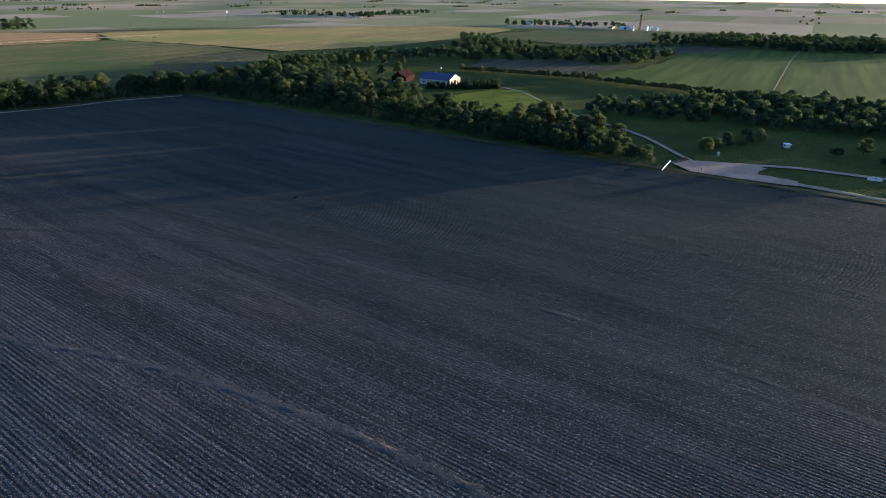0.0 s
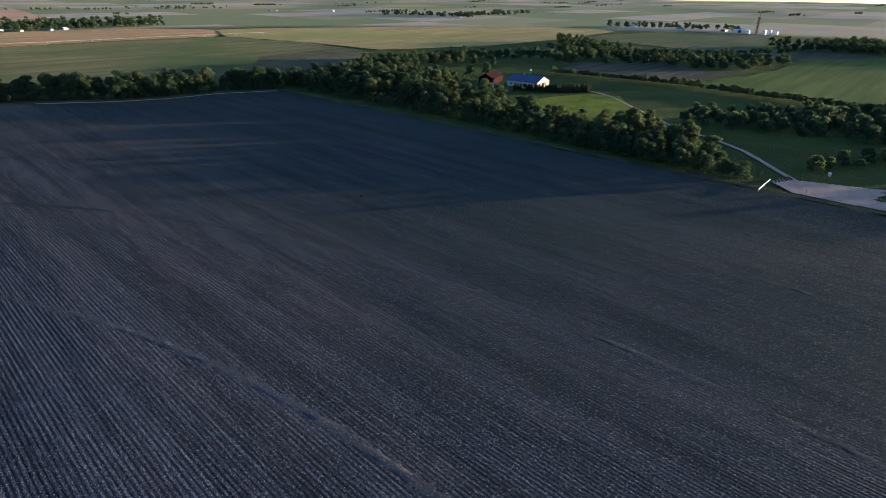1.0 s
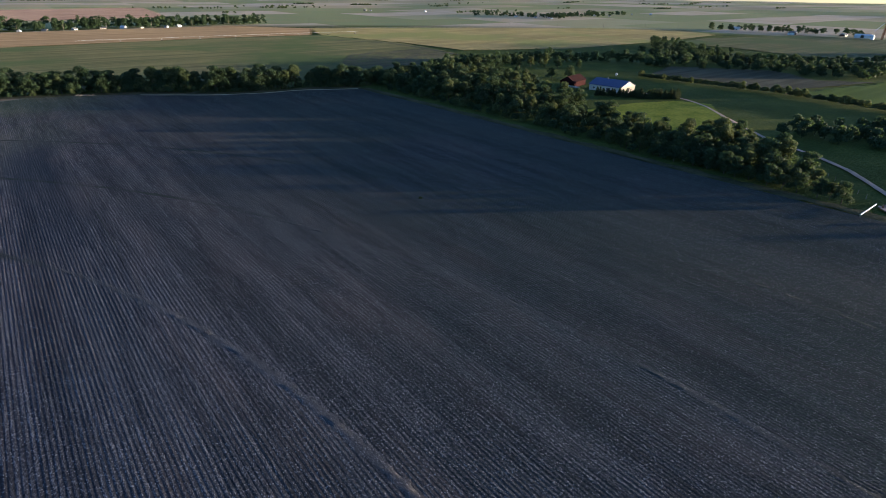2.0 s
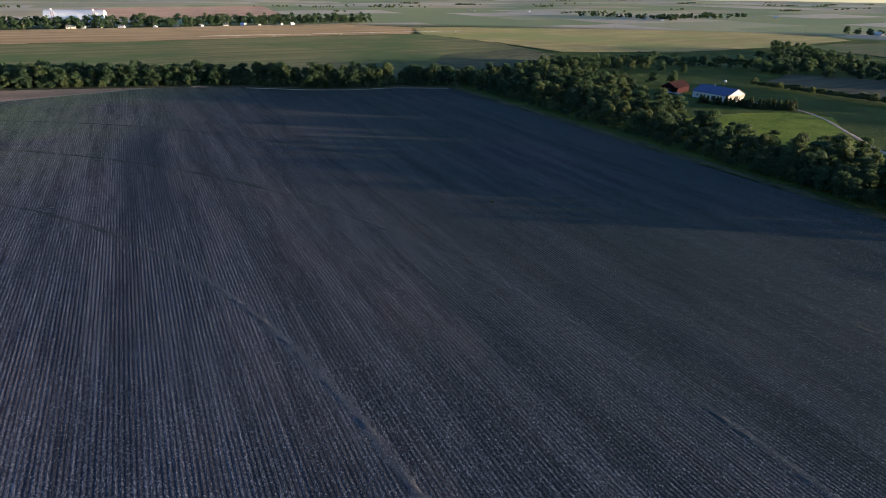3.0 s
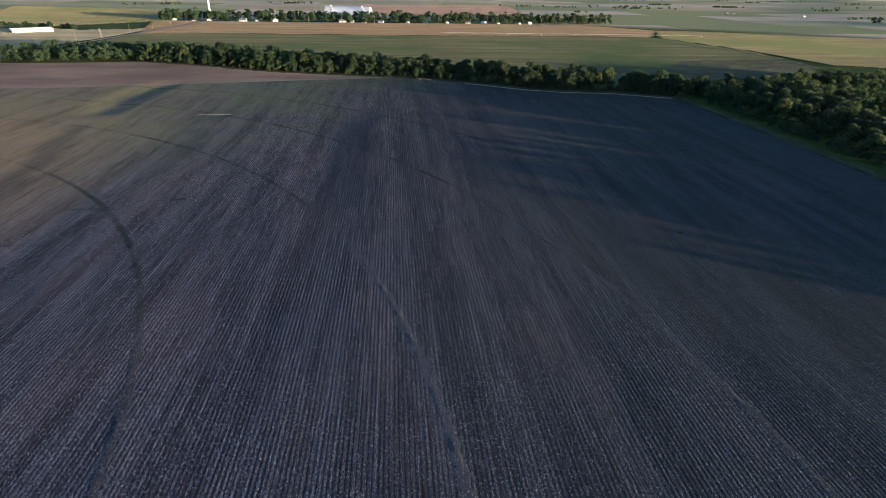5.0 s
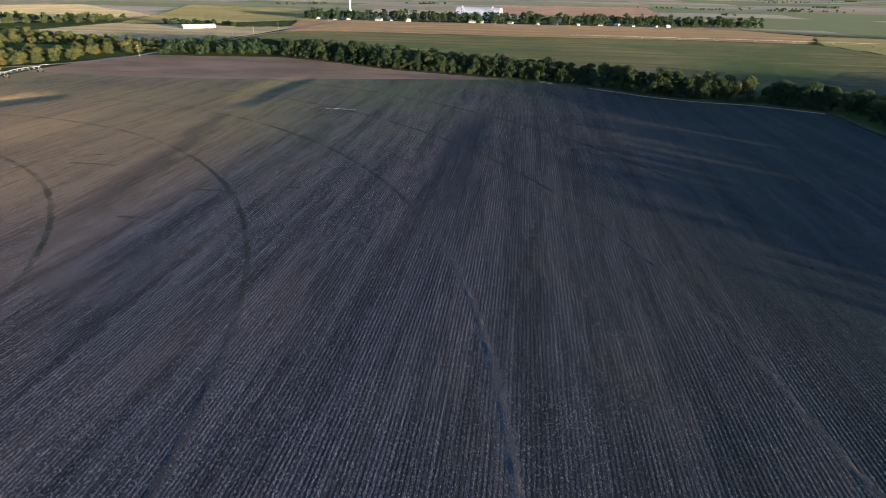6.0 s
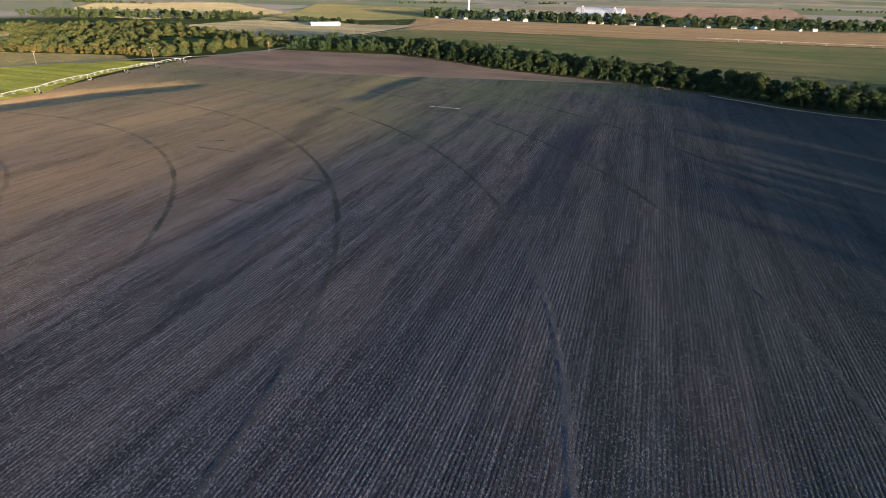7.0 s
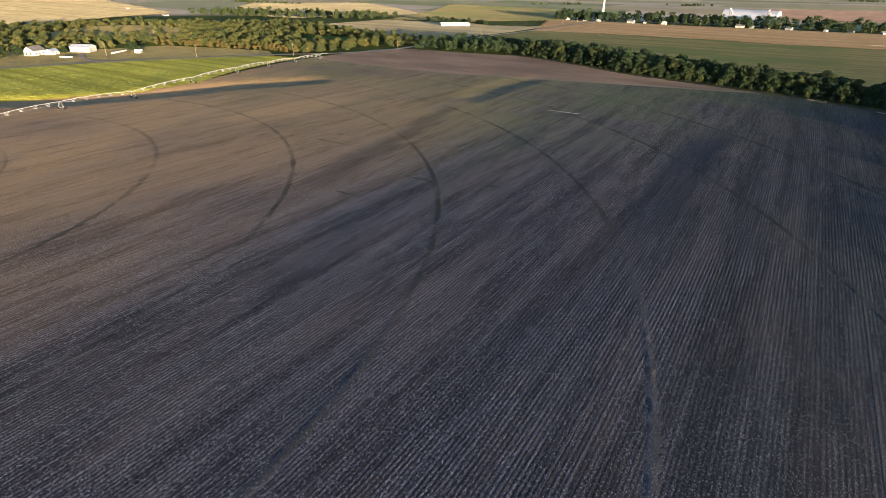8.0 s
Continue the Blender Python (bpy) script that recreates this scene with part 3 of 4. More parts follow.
def tree_proto(seed, tall, wide, leaves, size, material, label, category="tree", base=0.08):
    """A broad-leaved tree: tapered trunk with limbs and a crown of leaf sprays on uneven lobes."""
    rng = np.random.default_rng(seed)
    tree = thing(category, Matrix(), label, category)
    bm = bmesh.new()
    lean = rng.uniform(-0.04, 0.04, 2) * tall
    stem = [(0, 0, -0.3), (lean[0] * 0.3, lean[1] * 0.3, tall * 0.25), (lean[0], lean[1], tall * 0.55), (lean[0] * 1.3, lean[1] * 1.3, tall * 0.8)]
    tube(bm, stem, [tall * 0.022, tall * 0.017, tall * 0.011, tall * 0.004], 6)
    lobes = []
    n = int(rng.integers(26, 34))
    for k in range(n):
        a = rng.uniform(0, 2 * math.pi)
        up = rng.uniform(base + 0.12, 0.86)
        out = wide * 0.5 * rng.uniform(0.1, 0.85) * math.sin(math.pi * min(0.95, max(0.12, (up - base) / (1 - base) * 0.8 + 0.18)))
        r = wide * rng.uniform(0.08, 0.18)
        lobes.append(((out * math.cos(a) + lean[0], out * math.sin(a) + lean[1], tall * up), (r, r, r * rng.uniform(0.75, 1.1))))
        if k < 5:
            tube(bm, [stem[1 + k % 2], tuple(np.array(lobes[-1][0]) * [0.6, 0.6, 0.92]), lobes[-1][0]], [tall * 0.009, tall * 0.006, tall * 0.002], 4)
    lobes.append(((lean[0], lean[1], tall * 0.9), (wide * 0.2, wide * 0.2, tall * 0.11)))
    part("trunk", bm, BARK, tree)
    v, f = leaf_cloud(rng, lobes, leaves, size)
    v[:, 2] = np.maximum(v[:, 2], 0.1)
    crown = new("crown", leaf_mesh("crown", v, f, material))
    crown.parent = tree
    return tree


def cedar_proto(seed, tall, wide, leaves):
    rng = np.random.default_rng(seed)
    tree = thing("cedar_tree", Matrix(), "dark green conical cedar in a row by the buildings", "tree")
    bm = tube(bmesh.new(), [(0, 0, -0.2), (0, 0, tall * 0.9)], [tall * 0.02, tall * 0.004])
    part("trunk", bm, BARK, tree)
    lobes = []
    for k in range(14):
        u = k / 13
        r = wide * 0.5 * (1 - u) ** 0.8 * 0.7 + 0.15
        for _ in range(2):
            a = rng.uniform(0, 6.28)
            lobes.append(((r * 0.4 * math.cos(a), r * 0.4 * math.sin(a), 0.4 + u * (tall - 0.7)), (r, r, tall * 0.07)))
    v, f = leaf_cloud(rng, lobes, leaves * 2, 0.26)
    v[:, 2] = np.maximum(v[:, 2], 0.1)
    crown = new("crown", leaf_mesh("crown", v, f, CEDAR))
    crown.parent = tree
    return tree


BROAD = [tree_proto(10 + k, h, w, 3300, 0.36, m, "full green broad-leaved tree in a dense belt") for k, (h, w, m) in enumerate([(14, 14, LEAF), (16, 15, LEAF), (12.5, 13.5, LEAF), (15, 12.5, LEAF_B), (13, 15, LEAF), (10.5, 11.5, LEAF_B)])]
BUSH = [tree_proto(30 + k, h, w, 1100, 0.29, m, "low rounded green hedge bush", "bush", 0.02) for k, (h, w, m) in enumerate([(4.6, 6.6, LEAF), (5.4, 6.4, LEAF_B), (3.6, 5.8, LEAF)])]
CEDARS = [cedar_proto(50 + k, h, 5.0, 800) for k, h in enumerate((6.0, 7.0))]
used = set()


def plant(protos, spots, seed, lo=0.8, hi=1.2, label="", group=""):
    rnd = random.Random(seed)
    for x, y in spots:
        src = rnd.choice(protos)
        k = rnd.uniform(lo, hi)
        m = pose(x, y, height(x, y) - 0.35, 0, 0, rnd.uniform(0, 360)) @ Matrix.Diagonal((k * rnd.uniform(0.9, 1.12), k * rnd.uniform(0.9, 1.12), k, 1))
        if src.name not in used:
            used.add(src.name)
            src.matrix_basis = m
            ob = src
        else:
            keep_scale = src.scale.copy()
            src.scale = (1, 1, 1)
            ob = copy_thing(src, m)
            src.scale = keep_scale
        tagged(ob, label, "", group)


def scatter(poly, gap, seed, clear=()):
    """Random spots in a polygon at least gap apart, keeping off the clear polygons."""
    rnd = random.Random(seed)
    x0, x1 = min(p[0] for p in poly), max(p[0] for p in poly)
    y0, y1 = min(p[1] for p in poly), max(p[1] for p in poly)
    cand = np.array([(rnd.uniform(x0, x1), rnd.uniform(y0, y1)) for _ in range(int((x1 - x0) * (y1 - y0) / gap ** 2 * 4) + 30)])
    good = inside(cand[:, 0], cand[:, 1], poly)
    for c in clear:
        good &= ~inside(cand[:, 0], cand[:, 1], c)
    out = []
    for x, y in cand[good]:
        if all((x - a) ** 2 + (y - b) ** 2 > gap ** 2 for a, b in out):
            out.append((x, y))
    return out


def along(line, gap, seed, side=0.0, jitter=1.0):
    rnd = random.Random(seed)
    out = []
    for (ax, ay), (bx, by) in zip(line, line[1:]):
        d = math.hypot(bx - ax, by - ay)
        for k in range(max(1, round(d / gap))):
            u = (k + rnd.uniform(0.2, 0.8)) / max(1, round(d / gap))
            nx, ny = -(by - ay) / d, (bx - ax) / d
            o = side + rnd.uniform(-jitter, jitter)
            out.append((ax + (bx - ax) * u + nx * o, ay + (by - ay) * u + ny * o))
    return out


def forest(name, spots, seed, leaves, size, tall, wide, material, label, category="woods"):
    """Many far trees that cannot be told apart, joined: leaf sprays on lobes over thin trunks."""
    rng = np.random.default_rng(seed)
    verts, faces, count = [], [], 0
    for x, y in spots:
        h, w = tall * rng.uniform(0.65, 1.15), wide * rng.uniform(0.75, 1.15)
        lobes = []
        for _ in range(int(rng.integers(10, 15))):
            a, up = rng.uniform(0, 6.283), rng.uniform(0.10, 0.84)
            out = w * 0.5 * rng.uniform(0.1, 0.7) * math.sin(math.pi * (0.25 + 0.65 * up))
            r = w * rng.uniform(0.12, 0.24)
            lobes.append(((x + out * math.cos(a), y + out * math.sin(a), h * up), (r, r, r * 0.9)))
        v, f = leaf_cloud(rng, lobes, int(leaves * 1.5), size * 0.9)
        v[:, 2] = np.maximum(v[:, 2], 0.1)
        t = np.array([(x - 0.25, y, 0), (x + 0.25, y, 0), (x, y, h * 0.6), (x, y - 0.25, 0), (x, y + 0.25, 0), (x, y, h * 0.6)])
        v = np.concatenate([v, t])
        f = np.arange(len(v)).reshape(-1, 3)
        v[:, 2] += height(x, y) - 0.4
        verts.append(v)
        faces.append(f + count)
        count += len(v)
    return tagged(new(name, leaf_mesh(name, np.concatenate(verts), np.concatenate(faces), material)), label, category, kind="stuff")


plant(BROAD, [(188, 359), (196, 366), (203, 357), (180, 368), (210, 366), (198, 375)], 62, 0.7, 0.95, "full green tree at the corner of belt and grove", "tree belt")
BELT = [(192, 352), (157, 372), (125, 374), (94, 385), (60, 410), (25, 427), (-29, 444), (-100, 463), (-157, 493), (-218, 517)]
plant(BROAD, along(BELT[::-1], 7.0, 1, side=6, jitter=2), 1, 0.78, 1.1, "full green tree in the belt behind the field", "tree belt")
plant(BROAD, along(BELT[::-1], 9.5, 2, side=15, jitter=3), 2, 0.8, 1.1, "full green tree in the belt behind the field", "tree belt")
plant(BUSH, along(BELT[::-1], 7.0, 3, side=1.5, jitter=1), 3, 0.6, 1.0, "low bush under the tree belt", "belt undergrowth")
HOUSE_YARD = [(268, 204), (350, 205), (352, 310), (304, 316), (272, 282), (262, 236)]
MEADOW_CLEAR = [(243, 108), (285, 118), (345, 160), (345, 200), (262, 206), (240, 206)]
GROVE = [(196, 362), (206, 345), (211, 240), (207, 160), (200, 100), (198, 62), (212, 60), (235, 82), (246, 100), (262, 125), (262, 205), (292, 238), (300, 300), (300, 330), (270, 375), (225, 372)]
# low gaps through the grove, along which the sun reaches the field
GAPS = [[(150, y + 33.7 - w), (150, y + 33.7 + w), (330, y - 87.6 + w), (330, y - 87.6 - w)] for y, w in ((84, 4.5), (121, 3), (156, 5), (184, 3), (210, 5), (240, 4), (275, 4))]
SOUTH = [(190, 40), (300, 40), (300, 205), (190, 205)]
plant(BROAD, scatter(GROVE, 6.5, 105, (HOUSE_YARD, MEADOW_CLEAR, [(190, 205), (320, 205), (320, 400), (190, 400)], *GAPS)), 105, 0.48, 0.90, "full green tree in the grove beside the field", "grove trees")
plant(BROAD, scatter(GROVE, 7.6, 5, (HOUSE_YARD, SOUTH, *GAPS)), 5, 0.55, 1.02, "full green tree in the grove by the farm", "grove trees")
plant(BROAD, along([(196, 44), (197, 64), (198, 92), (200, 140)], 5.5, 6, jitter=1.5) + along([(204, 56), (206, 75), (206, 100)], 6, 61, jitter=2), 6, 0.46, 0.64, "round sunlit tree at the end of the grove", "grove trees")
forest("undergrowth", scatter(GROVE, 6.5, 55, (HOUSE_YARD, MEADOW_CLEAR)), 55, 220, 0.42, 5.0, 8, LEAF, "green saplings and scrub under the grove", "scrub")
forest("undergrowth", along(BELT[::-1], 5, 56, side=9, jitter=6), 56, 260, 0.5, 8, 8, LEAF, "green saplings and scrub inside the tree belt", "scrub")
plant(BUSH, along([(199, 70), (201, 160), (203, 330)], 7.0, 7, jitter=2), 7, 0.7, 1.1, "low bush at the edge of the grove", "grove undergrowth")
plant(BROAD, scatter([(270, 375), (300, 335), (345, 360), (390, 365), (398, 320), (415, 330), (400, 380), (320, 400)], 12, 8), 8, 0.62, 0.9, "green tree behind the farmhouse", "grove trees")
forest("woods", along([(290, 400), (393, 400), (435, 402), (456, 372), (483, 347), (503, 330), (490, 287)], 5.5, 58, jitter=5), 58, 400, 0.6, 12, 12, LEAF, "row of full green trees behind the farm yard")
plant(CEDARS, along([(306, 231), (313, 221), (322, 204), (342, 188)], 2.4, 9, jitter=2.0) + along([(318, 216), (328, 207), (346, 193)], 2.4, 10, jitter=2.5), 9, 0.7, 0.95, "dark green conical cedar in a row by the farmhouse", "cedar row")
plant(BUSH, along([(412, 266), (417, 202), (420, 157), (409, 112), (405, 76), (402, 44), (396, 26), (388, -60), (380, -160)], 3.3, 11, jitter=0.8), 11, 0.75, 1.15, "rounded bush in the long hedgerow", "hedgerow")
plant(BROAD, [(303, 290), (309, 300), (300, 310), (312, 312), (297, 280), (345, 285), (352, 292), (340, 300)], 34, 0.6, 0.8, "full green tree beside the red barn", "grove trees")
plant(BUSH, [(238, 27), (244, 22), (248, 18), (252, 24), (257, 16), (264, 12), (270, 18), (230, 30), (252, -19), (246, -36)], 13, 0.7, 1.2, "dark bush in the pasture", "pasture bushes")
plant(BROAD, [(263, -29), (258, -40), (275, -44)], 14, 0.45, 0.6, "young tree standing in the pasture", "pasture trees")
WOODS = [(282, 103), (300, 108), (350, 70), (398, 20), (402, -52), (335, -56), (300, -40), (300, 0), (303, 30), (285, 80)]
forest("woods", scatter(WOODS, 8.0, 12), 12, 400, 0.62, 8.5, 10, LEAF, "dark green woods beside the pasture")
# unseen continuation of the woods, added to throw shade over the pasture
forest("woods", scatter([(300, -60), (400, -58), (400, -210), (300, -210)], 6.5, 112), 112, 170, 0.9, 8.0, 9.5, LEAF, "dark green woods added out of view to shade the pasture")
LEFT_BELT = [(-218, 517), (-275, 506), (-330, 496), (-327, 520), (-325, 560), (-200, 575), (-110, 500), (-157, 497)]
forest("woods", scatter([(-40, 452), (-100, 470), (-157, 500), (-218, 524), (-230, 570), (-150, 552), (-90, 520), (-20, 480)], 7.5, 104), 104, 330, 0.7, 13, 12, LEAF, "full green trees deep in the tree belt")
forest("woods", scatter(LEFT_BELT, 7.5, 4), 4, 330, 0.7, 12.5, 12, LEAF, "full green trees where the belt meets the road")
forest("woods", scatter([(480, 300), (520, 240), (545, 190), (558, 142), (625, 128), (690, 140), (640, 230), (625, 300), (640, 380), (600, 390), (560, 330)], 13, 15), 15, 420, 0.7, 9.5, 12, LEAF, "green wood between two fields")
forest("woods", scatter([(650, 300), (690, 370), (740, 440), (700, 440), (640, 380)], 10, 16), 16, 420, 0.75, 12, 12, LEAF, "green wood between two fields")
forest("woods", along([(560, 330), (640, 250), (730, 190), (800, 160)], 9, 116, jitter=3), 116, 300, 0.6, 7, 9, LEAF, "low tree line along a ditch")
forest("woods", scatter([(828, 190), (840, 80), (825, 10), (865, -150), (1060, -150), (1000, 100), (870, 205)], 13, 17), 17, 420, 0.8, 14, 15, LEAF, "dark far wood beyond the green field")
LEFT_WOODS = [(-640, 250), (-560, 315), (-540, 362), (-478, 388), (-425, 400), (-391, 397), (-368, 425), (-376, 470), (-352, 500), (-347, 545), (-400, 560), (-520, 600), (-670, 640), (-730, 550), (-780, 440), (-860, 340), (-760, 240)]
HILL = [(-700, 310), (-640, 290), (-596, 330), (-560, 400), (-640, 450), (-730, 400)]
HOLLOW = [(-460, 450), (-400, 470), (-420, 550), (-520, 540)]
forest("woods", scatter(LEFT_WOODS, 11.0, 18, (HILL, HOLLOW)), 18, 620, 0.5, 10.5, 12.5, SUNNY, "sunlit green woods behind the farm")
forest("woods", scatter(LEFT_WOODS, 11.5, 118, (HILL, HOLLOW)), 118, 600, 0.46, 9, 11, LEAF_B, "darker trees in the woods behind the farm")
forest("woods", scatter(LEFT_WOODS, 22.0, 218, (HILL, HOLLOW)), 218, 300, 0.55, 7, 9, AUTUMN, "russet bushes in the woods behind the farm")
area("crop_field", HILL, 0.2, STRAWGRASS, "golden dry grass on a low hill in the woods", "grass", 1.6, 0.25)
forest("woods", scatter(HILL, 17.0, 219), 219, 300, 0.5, 5.5, 8, SUNNY, "scattered bushes on the grassy hill")
area("crop_field", HOLLOW, 0.1, GREEN, "green meadow hollow among the woods", "meadow", 4.0, 0.3)
plant(BROAD, [(-541, 258), (-511, 302), (-514, 309), (-541, 214), (-549, 226), (-536, 205), (-560, 268), (-568, 222), (-580, 236), (-560, 210), (-590, 215), (-572, 258)], 33, 0.5, 0.72, "sunlit tree standing round the white farm", "farm trees")
forest("woods", along([(-640, 225), (-600, 238), (-558, 262), (-566, 290), (-548, 308)], 7, 19, jitter=5), 19, 700, 0.5, 9, 9, SUNNY, "sunlit trees round the white farm")
forest("woods", along([(-545, 345), (-500, 372), (-430, 395), (-395, 394)], 6, 119, jitter=3), 119, 700, 0.4, 7.5, 6.5, AUTUMN, "reddish-green cedars along the dry grass")
forest("woods", scatter([(-420, 1098), (-290, 1104), (42, 1116), (300, 1150), (450, 1165), (440, 1210), (300, 1215), (100, 1170), (-130, 1165), (-420, 1150)], 12, 20), 20, 300, 1.05, 20, 17, LEAF, "trees among the village houses")
forest("woods", scatter([(1179, 610), (1217, 498), (1245, 402), (1250, 350), (1275, 355), (1270, 420), (1240, 520), (1200, 620)], 13, 21), 21, 260, 0.95, 13, 14, LEAF, "trees by the grain elevator")
forest("woods", scatter([(-1000, 700), (-860, 720), (-700, 800), (-640, 900), (-720, 920), (-900, 840), (-1040, 790)], 17, 22), 22, 260, 0.95, 12, 15, LEAF_B, "wood along a creek")
forest("woods", along([(-560, 850), (-500, 880), (-440, 860)], 10, 23, jitter=8), 23, 260, 0.9, 9, 12, LEAF, "trees behind a long white barn")
# far tree lines and clumps towards the horizon
rnd = random.Random(77)
clumps = []
for _ in range(105):
    a, r = radians(rnd.uniform(-85, 125)), rnd.uniform(1700, 4300)
    cx, cy = r * math.sin(a), r * math.cos(a)
    spread = rnd.choice((14, 20, 60))                     # round groves and short rows
    for k in range(rnd.randint(4, 26)):
        clumps.append((cx + rnd.gauss(0, spread * 1.6), cy + rnd.gauss(0, 10)))
# far clumps take the paler leaf colour in place of haze
forest("woods", clumps, 24, 36, 1.4, 6.5, 9.5, LEAF_B, "scattered tree clumps and farmstead groves far off")
forest("woods", [(x + rnd.uniform(-25, 25), y + rnd.uniform(-25, 25)) for x, y in [(1150, 1270), (1190, 1230), (1200, 1180), (1210, 1130), (1215, 1080), (1230, 1045), (1300, 1090), (1330, 1140), (1360, 1100), (1420, 1090), (1450, 1140), (1500, 1110), (1560, 1190), (1620, 1130)] for _ in range(7)], 25, 140, 1.2, 12, 14, LEAF, "trees round a small far town")


# ---- paints and metals ----
WHITE = plain("white_paint", (0.58, 0.57, 0.55), 0.6, var=0.15)
CREAM = plain("cream_siding", (0.52, 0.45, 0.37), 0.65, var=0.12)
PALE_SIDING = plain("pale_grey_siding", (0.33, 0.34, 0.36), 0.6, var=0.12)
BLUE_ROOF = plain("blue_metal_roof", (0.060, 0.075, 0.155), 0.5, var=0.2)
RED_BARN = plain("faded_red_boards", (0.034, 0.011, 0.011), 0.85, var=0.35)
RED_ROOF = plain("dark_red_roof", (0.024, 0.010, 0.010), 0.9, var=0.3)
GREY_ROOF = plain("grey_shingles", (0.16, 0.155, 0.15), 0.9, var=0.3)
TIN = plain("galvanised_tin", (0.62, 0.63, 0.65), 0.45, 0.5, var=0.15)
STEEL = plain("galvanised_pipe", (0.60, 0.60, 0.58), 0.5, 0.35, var=0.2)
WOOD = plain("weathered_wood", (0.24, 0.20, 0.16), 0.9, var=0.35)
GLASS = plain("dark_window_glass", (0.03, 0.035, 0.04), 0.12, var=0.1)
RUBBER = plain("black_rubber", (0.025, 0.025, 0.025), 0.85)
DARK = plain("dark_opening", (0.05, 0.045, 0.04), 0.9)
RUST = plain("rusty_iron", (0.20, 0.09, 0.05), 0.85, var=0.4)
RED_LAMP = plain("red_lens", (0.35, 0.02, 0.02), 0.3)


# ---- buildings ----
def gable_building(name, m, wide, deep, eave, ridge, wall, roof, label, category, doors=(), windows=(), over=0.5, group=""):
    """Walls along x by wide and y by deep, ridge along y. doors and windows: (side, along, sill, w, h), side one of S N W E."""
    b = thing(name, m, label, category, group)
    w, d, t = wide / 2, deep / 2, 0.2
    bm = bmesh.new()
    outer = [(-w, 0), (w, 0), (w, eave), (0, ridge), (-w, eave)]
    for y in (-d, d):
        bm.faces.new([bm.verts.new((px, y, pz)) for px, pz in (outer if y < 0 else outer[::-1])])
    bm.verts.ensure_lookup_table()
    box(bm, -w, -d, -0.3, -w + t, d, eave)
    box(bm, w - t, -d, -0.3, w, d, eave)
    box(bm, -w, -d, -0.3, w, -d + t, eave * 0.98)
    box(bm, -w, d - t, -0.3, w, d, eave * 0.98)
    part("wall", bm, wall, b)
    bm = bmesh.new()
    slope = (ridge - eave) / w
    for sx in (-1, 1):
        pts = [(sx * (w + over), eave - slope * over), (0, ridge), (0, ridge + 0.18), (sx * (w + over), eave - slope * over + 0.18)]
        lo = [bm.verts.new((px, -d - over, pz)) for px, pz in pts]
        hi = [bm.verts.new((px, d + over, pz)) for px, pz in pts]
        bm.faces.new(lo)
        bm.faces.new(hi[::-1])
        for k in range(4):
            bm.faces.new((lo[k], hi[k], hi[(k + 1) % 4], lo[(k + 1) % 4]))
    bmesh.ops.recalc_face_normals(bm, faces=bm.faces)
    part("roof", bm, roof, b)

    def panel(kind, side, along_, sill, pw, ph, mat_, depth):
        if side in "SN":
            y = -d if side == "S" else d
            dims = (along_ - pw / 2, y - depth, sill, along_ + pw / 2, y + depth, sill + ph)
        else:
            x = -w if side == "W" else w
            dims = (x - depth, along_ - pw / 2, sill, x + depth, along_ + pw / 2, sill + ph)
        return part(kind, boxes(dims), mat_, b)

    for side, a, sill, pw, ph in doors:
        panel("door", side, a, sill, pw, ph, DARK, 0.06)
    for side, a, sill, pw, ph in windows:
        f = panel("window", side, a, sill - 0.08, pw + 0.16, ph + 0.16, WHITE, 0.05)
        g = panel("pane", side, a, sill, pw, ph, GLASS, 0.08)
        g.parent = f
    return b


house = gable_building("farmhouse", at(332.5, 236.5, 2), 18, 26, 4.0, 7.6, CREAM, BLUE_ROOF, "long cream-sided farm building with a blue metal roof", "farm building",
                       doors=(("S", 0.5, 0, 3.6, 3.2), ("W", 5, 0, 1.1, 2.1), ("W", -3, 0, 3.0, 2.6)), windows=(("W", -8, 1.1, 1.4, 1.1), ("W", 9, 1.1, 1.4, 1.1), ("W", 1, 1.1, 1.2, 1.1), ("S", 4.2, 1.2, 1.2, 1.1)), over=0.6)
bm = boxes((-0.5, 3.5, 7.1, 0.5, 4.5, 8.3))
tube(bm, [(0, 4, 8.3), (0, 4, 9.0)], [0.7, 0.03], 4)
part("cupola", bm, GREY_ROOF, house, "small grey roof cupola")
gable_building("red_barn", at(329, 269, -76), 11, 21, 3.8, 7.2, RED_BARN, RED_ROOF, "dark red wooden barn with a dark red roof", "barn", doors=(("S", 0, 0, 3.4, 3.2), ("W", 2, 0, 2.6, 2.6)), windows=(("W", -5, 1.3, 0.9, 0.8),))
fence = thing("yard_fence", at(318, 262, 95), "white board fence before the red barn", "fence")
for k in range(9):
    part("post", boxes((k * 2.0 - 8.06, -0.06, -0.2, k * 2.0 - 7.94, 0.06, 1.3)), WHITE, fence)
for z in (0.35, 0.75, 1.15):
    part("board", boxes((-8, -0.09, z - 0.08, 8, -0.06, z + 0.08)), WHITE, fence)
tank = thing("propane_tank", at(375, 263, 30), "round white tank on a post behind the farmhouse", "tank")
bm = bmesh.new()
bmesh.ops.create_uvsphere(bm, u_segments=20, v_segments=12, radius=0.9)
bmesh.ops.translate(bm, verts=bm.verts, vec=(0, 0, 5.2))
part("tank", bm, WHITE, tank)
part("post", tube(bmesh.new(), [(0, 0, -0.3), (0, 0, 4.3)], [0.14, 0.1]), WOOD, tank)

# small pasture shelter
shelter = thing("shelter", at(257, 0, 30, 0, 0.85), "small white open-fronted pasture shelter with a tin roof", "shed")
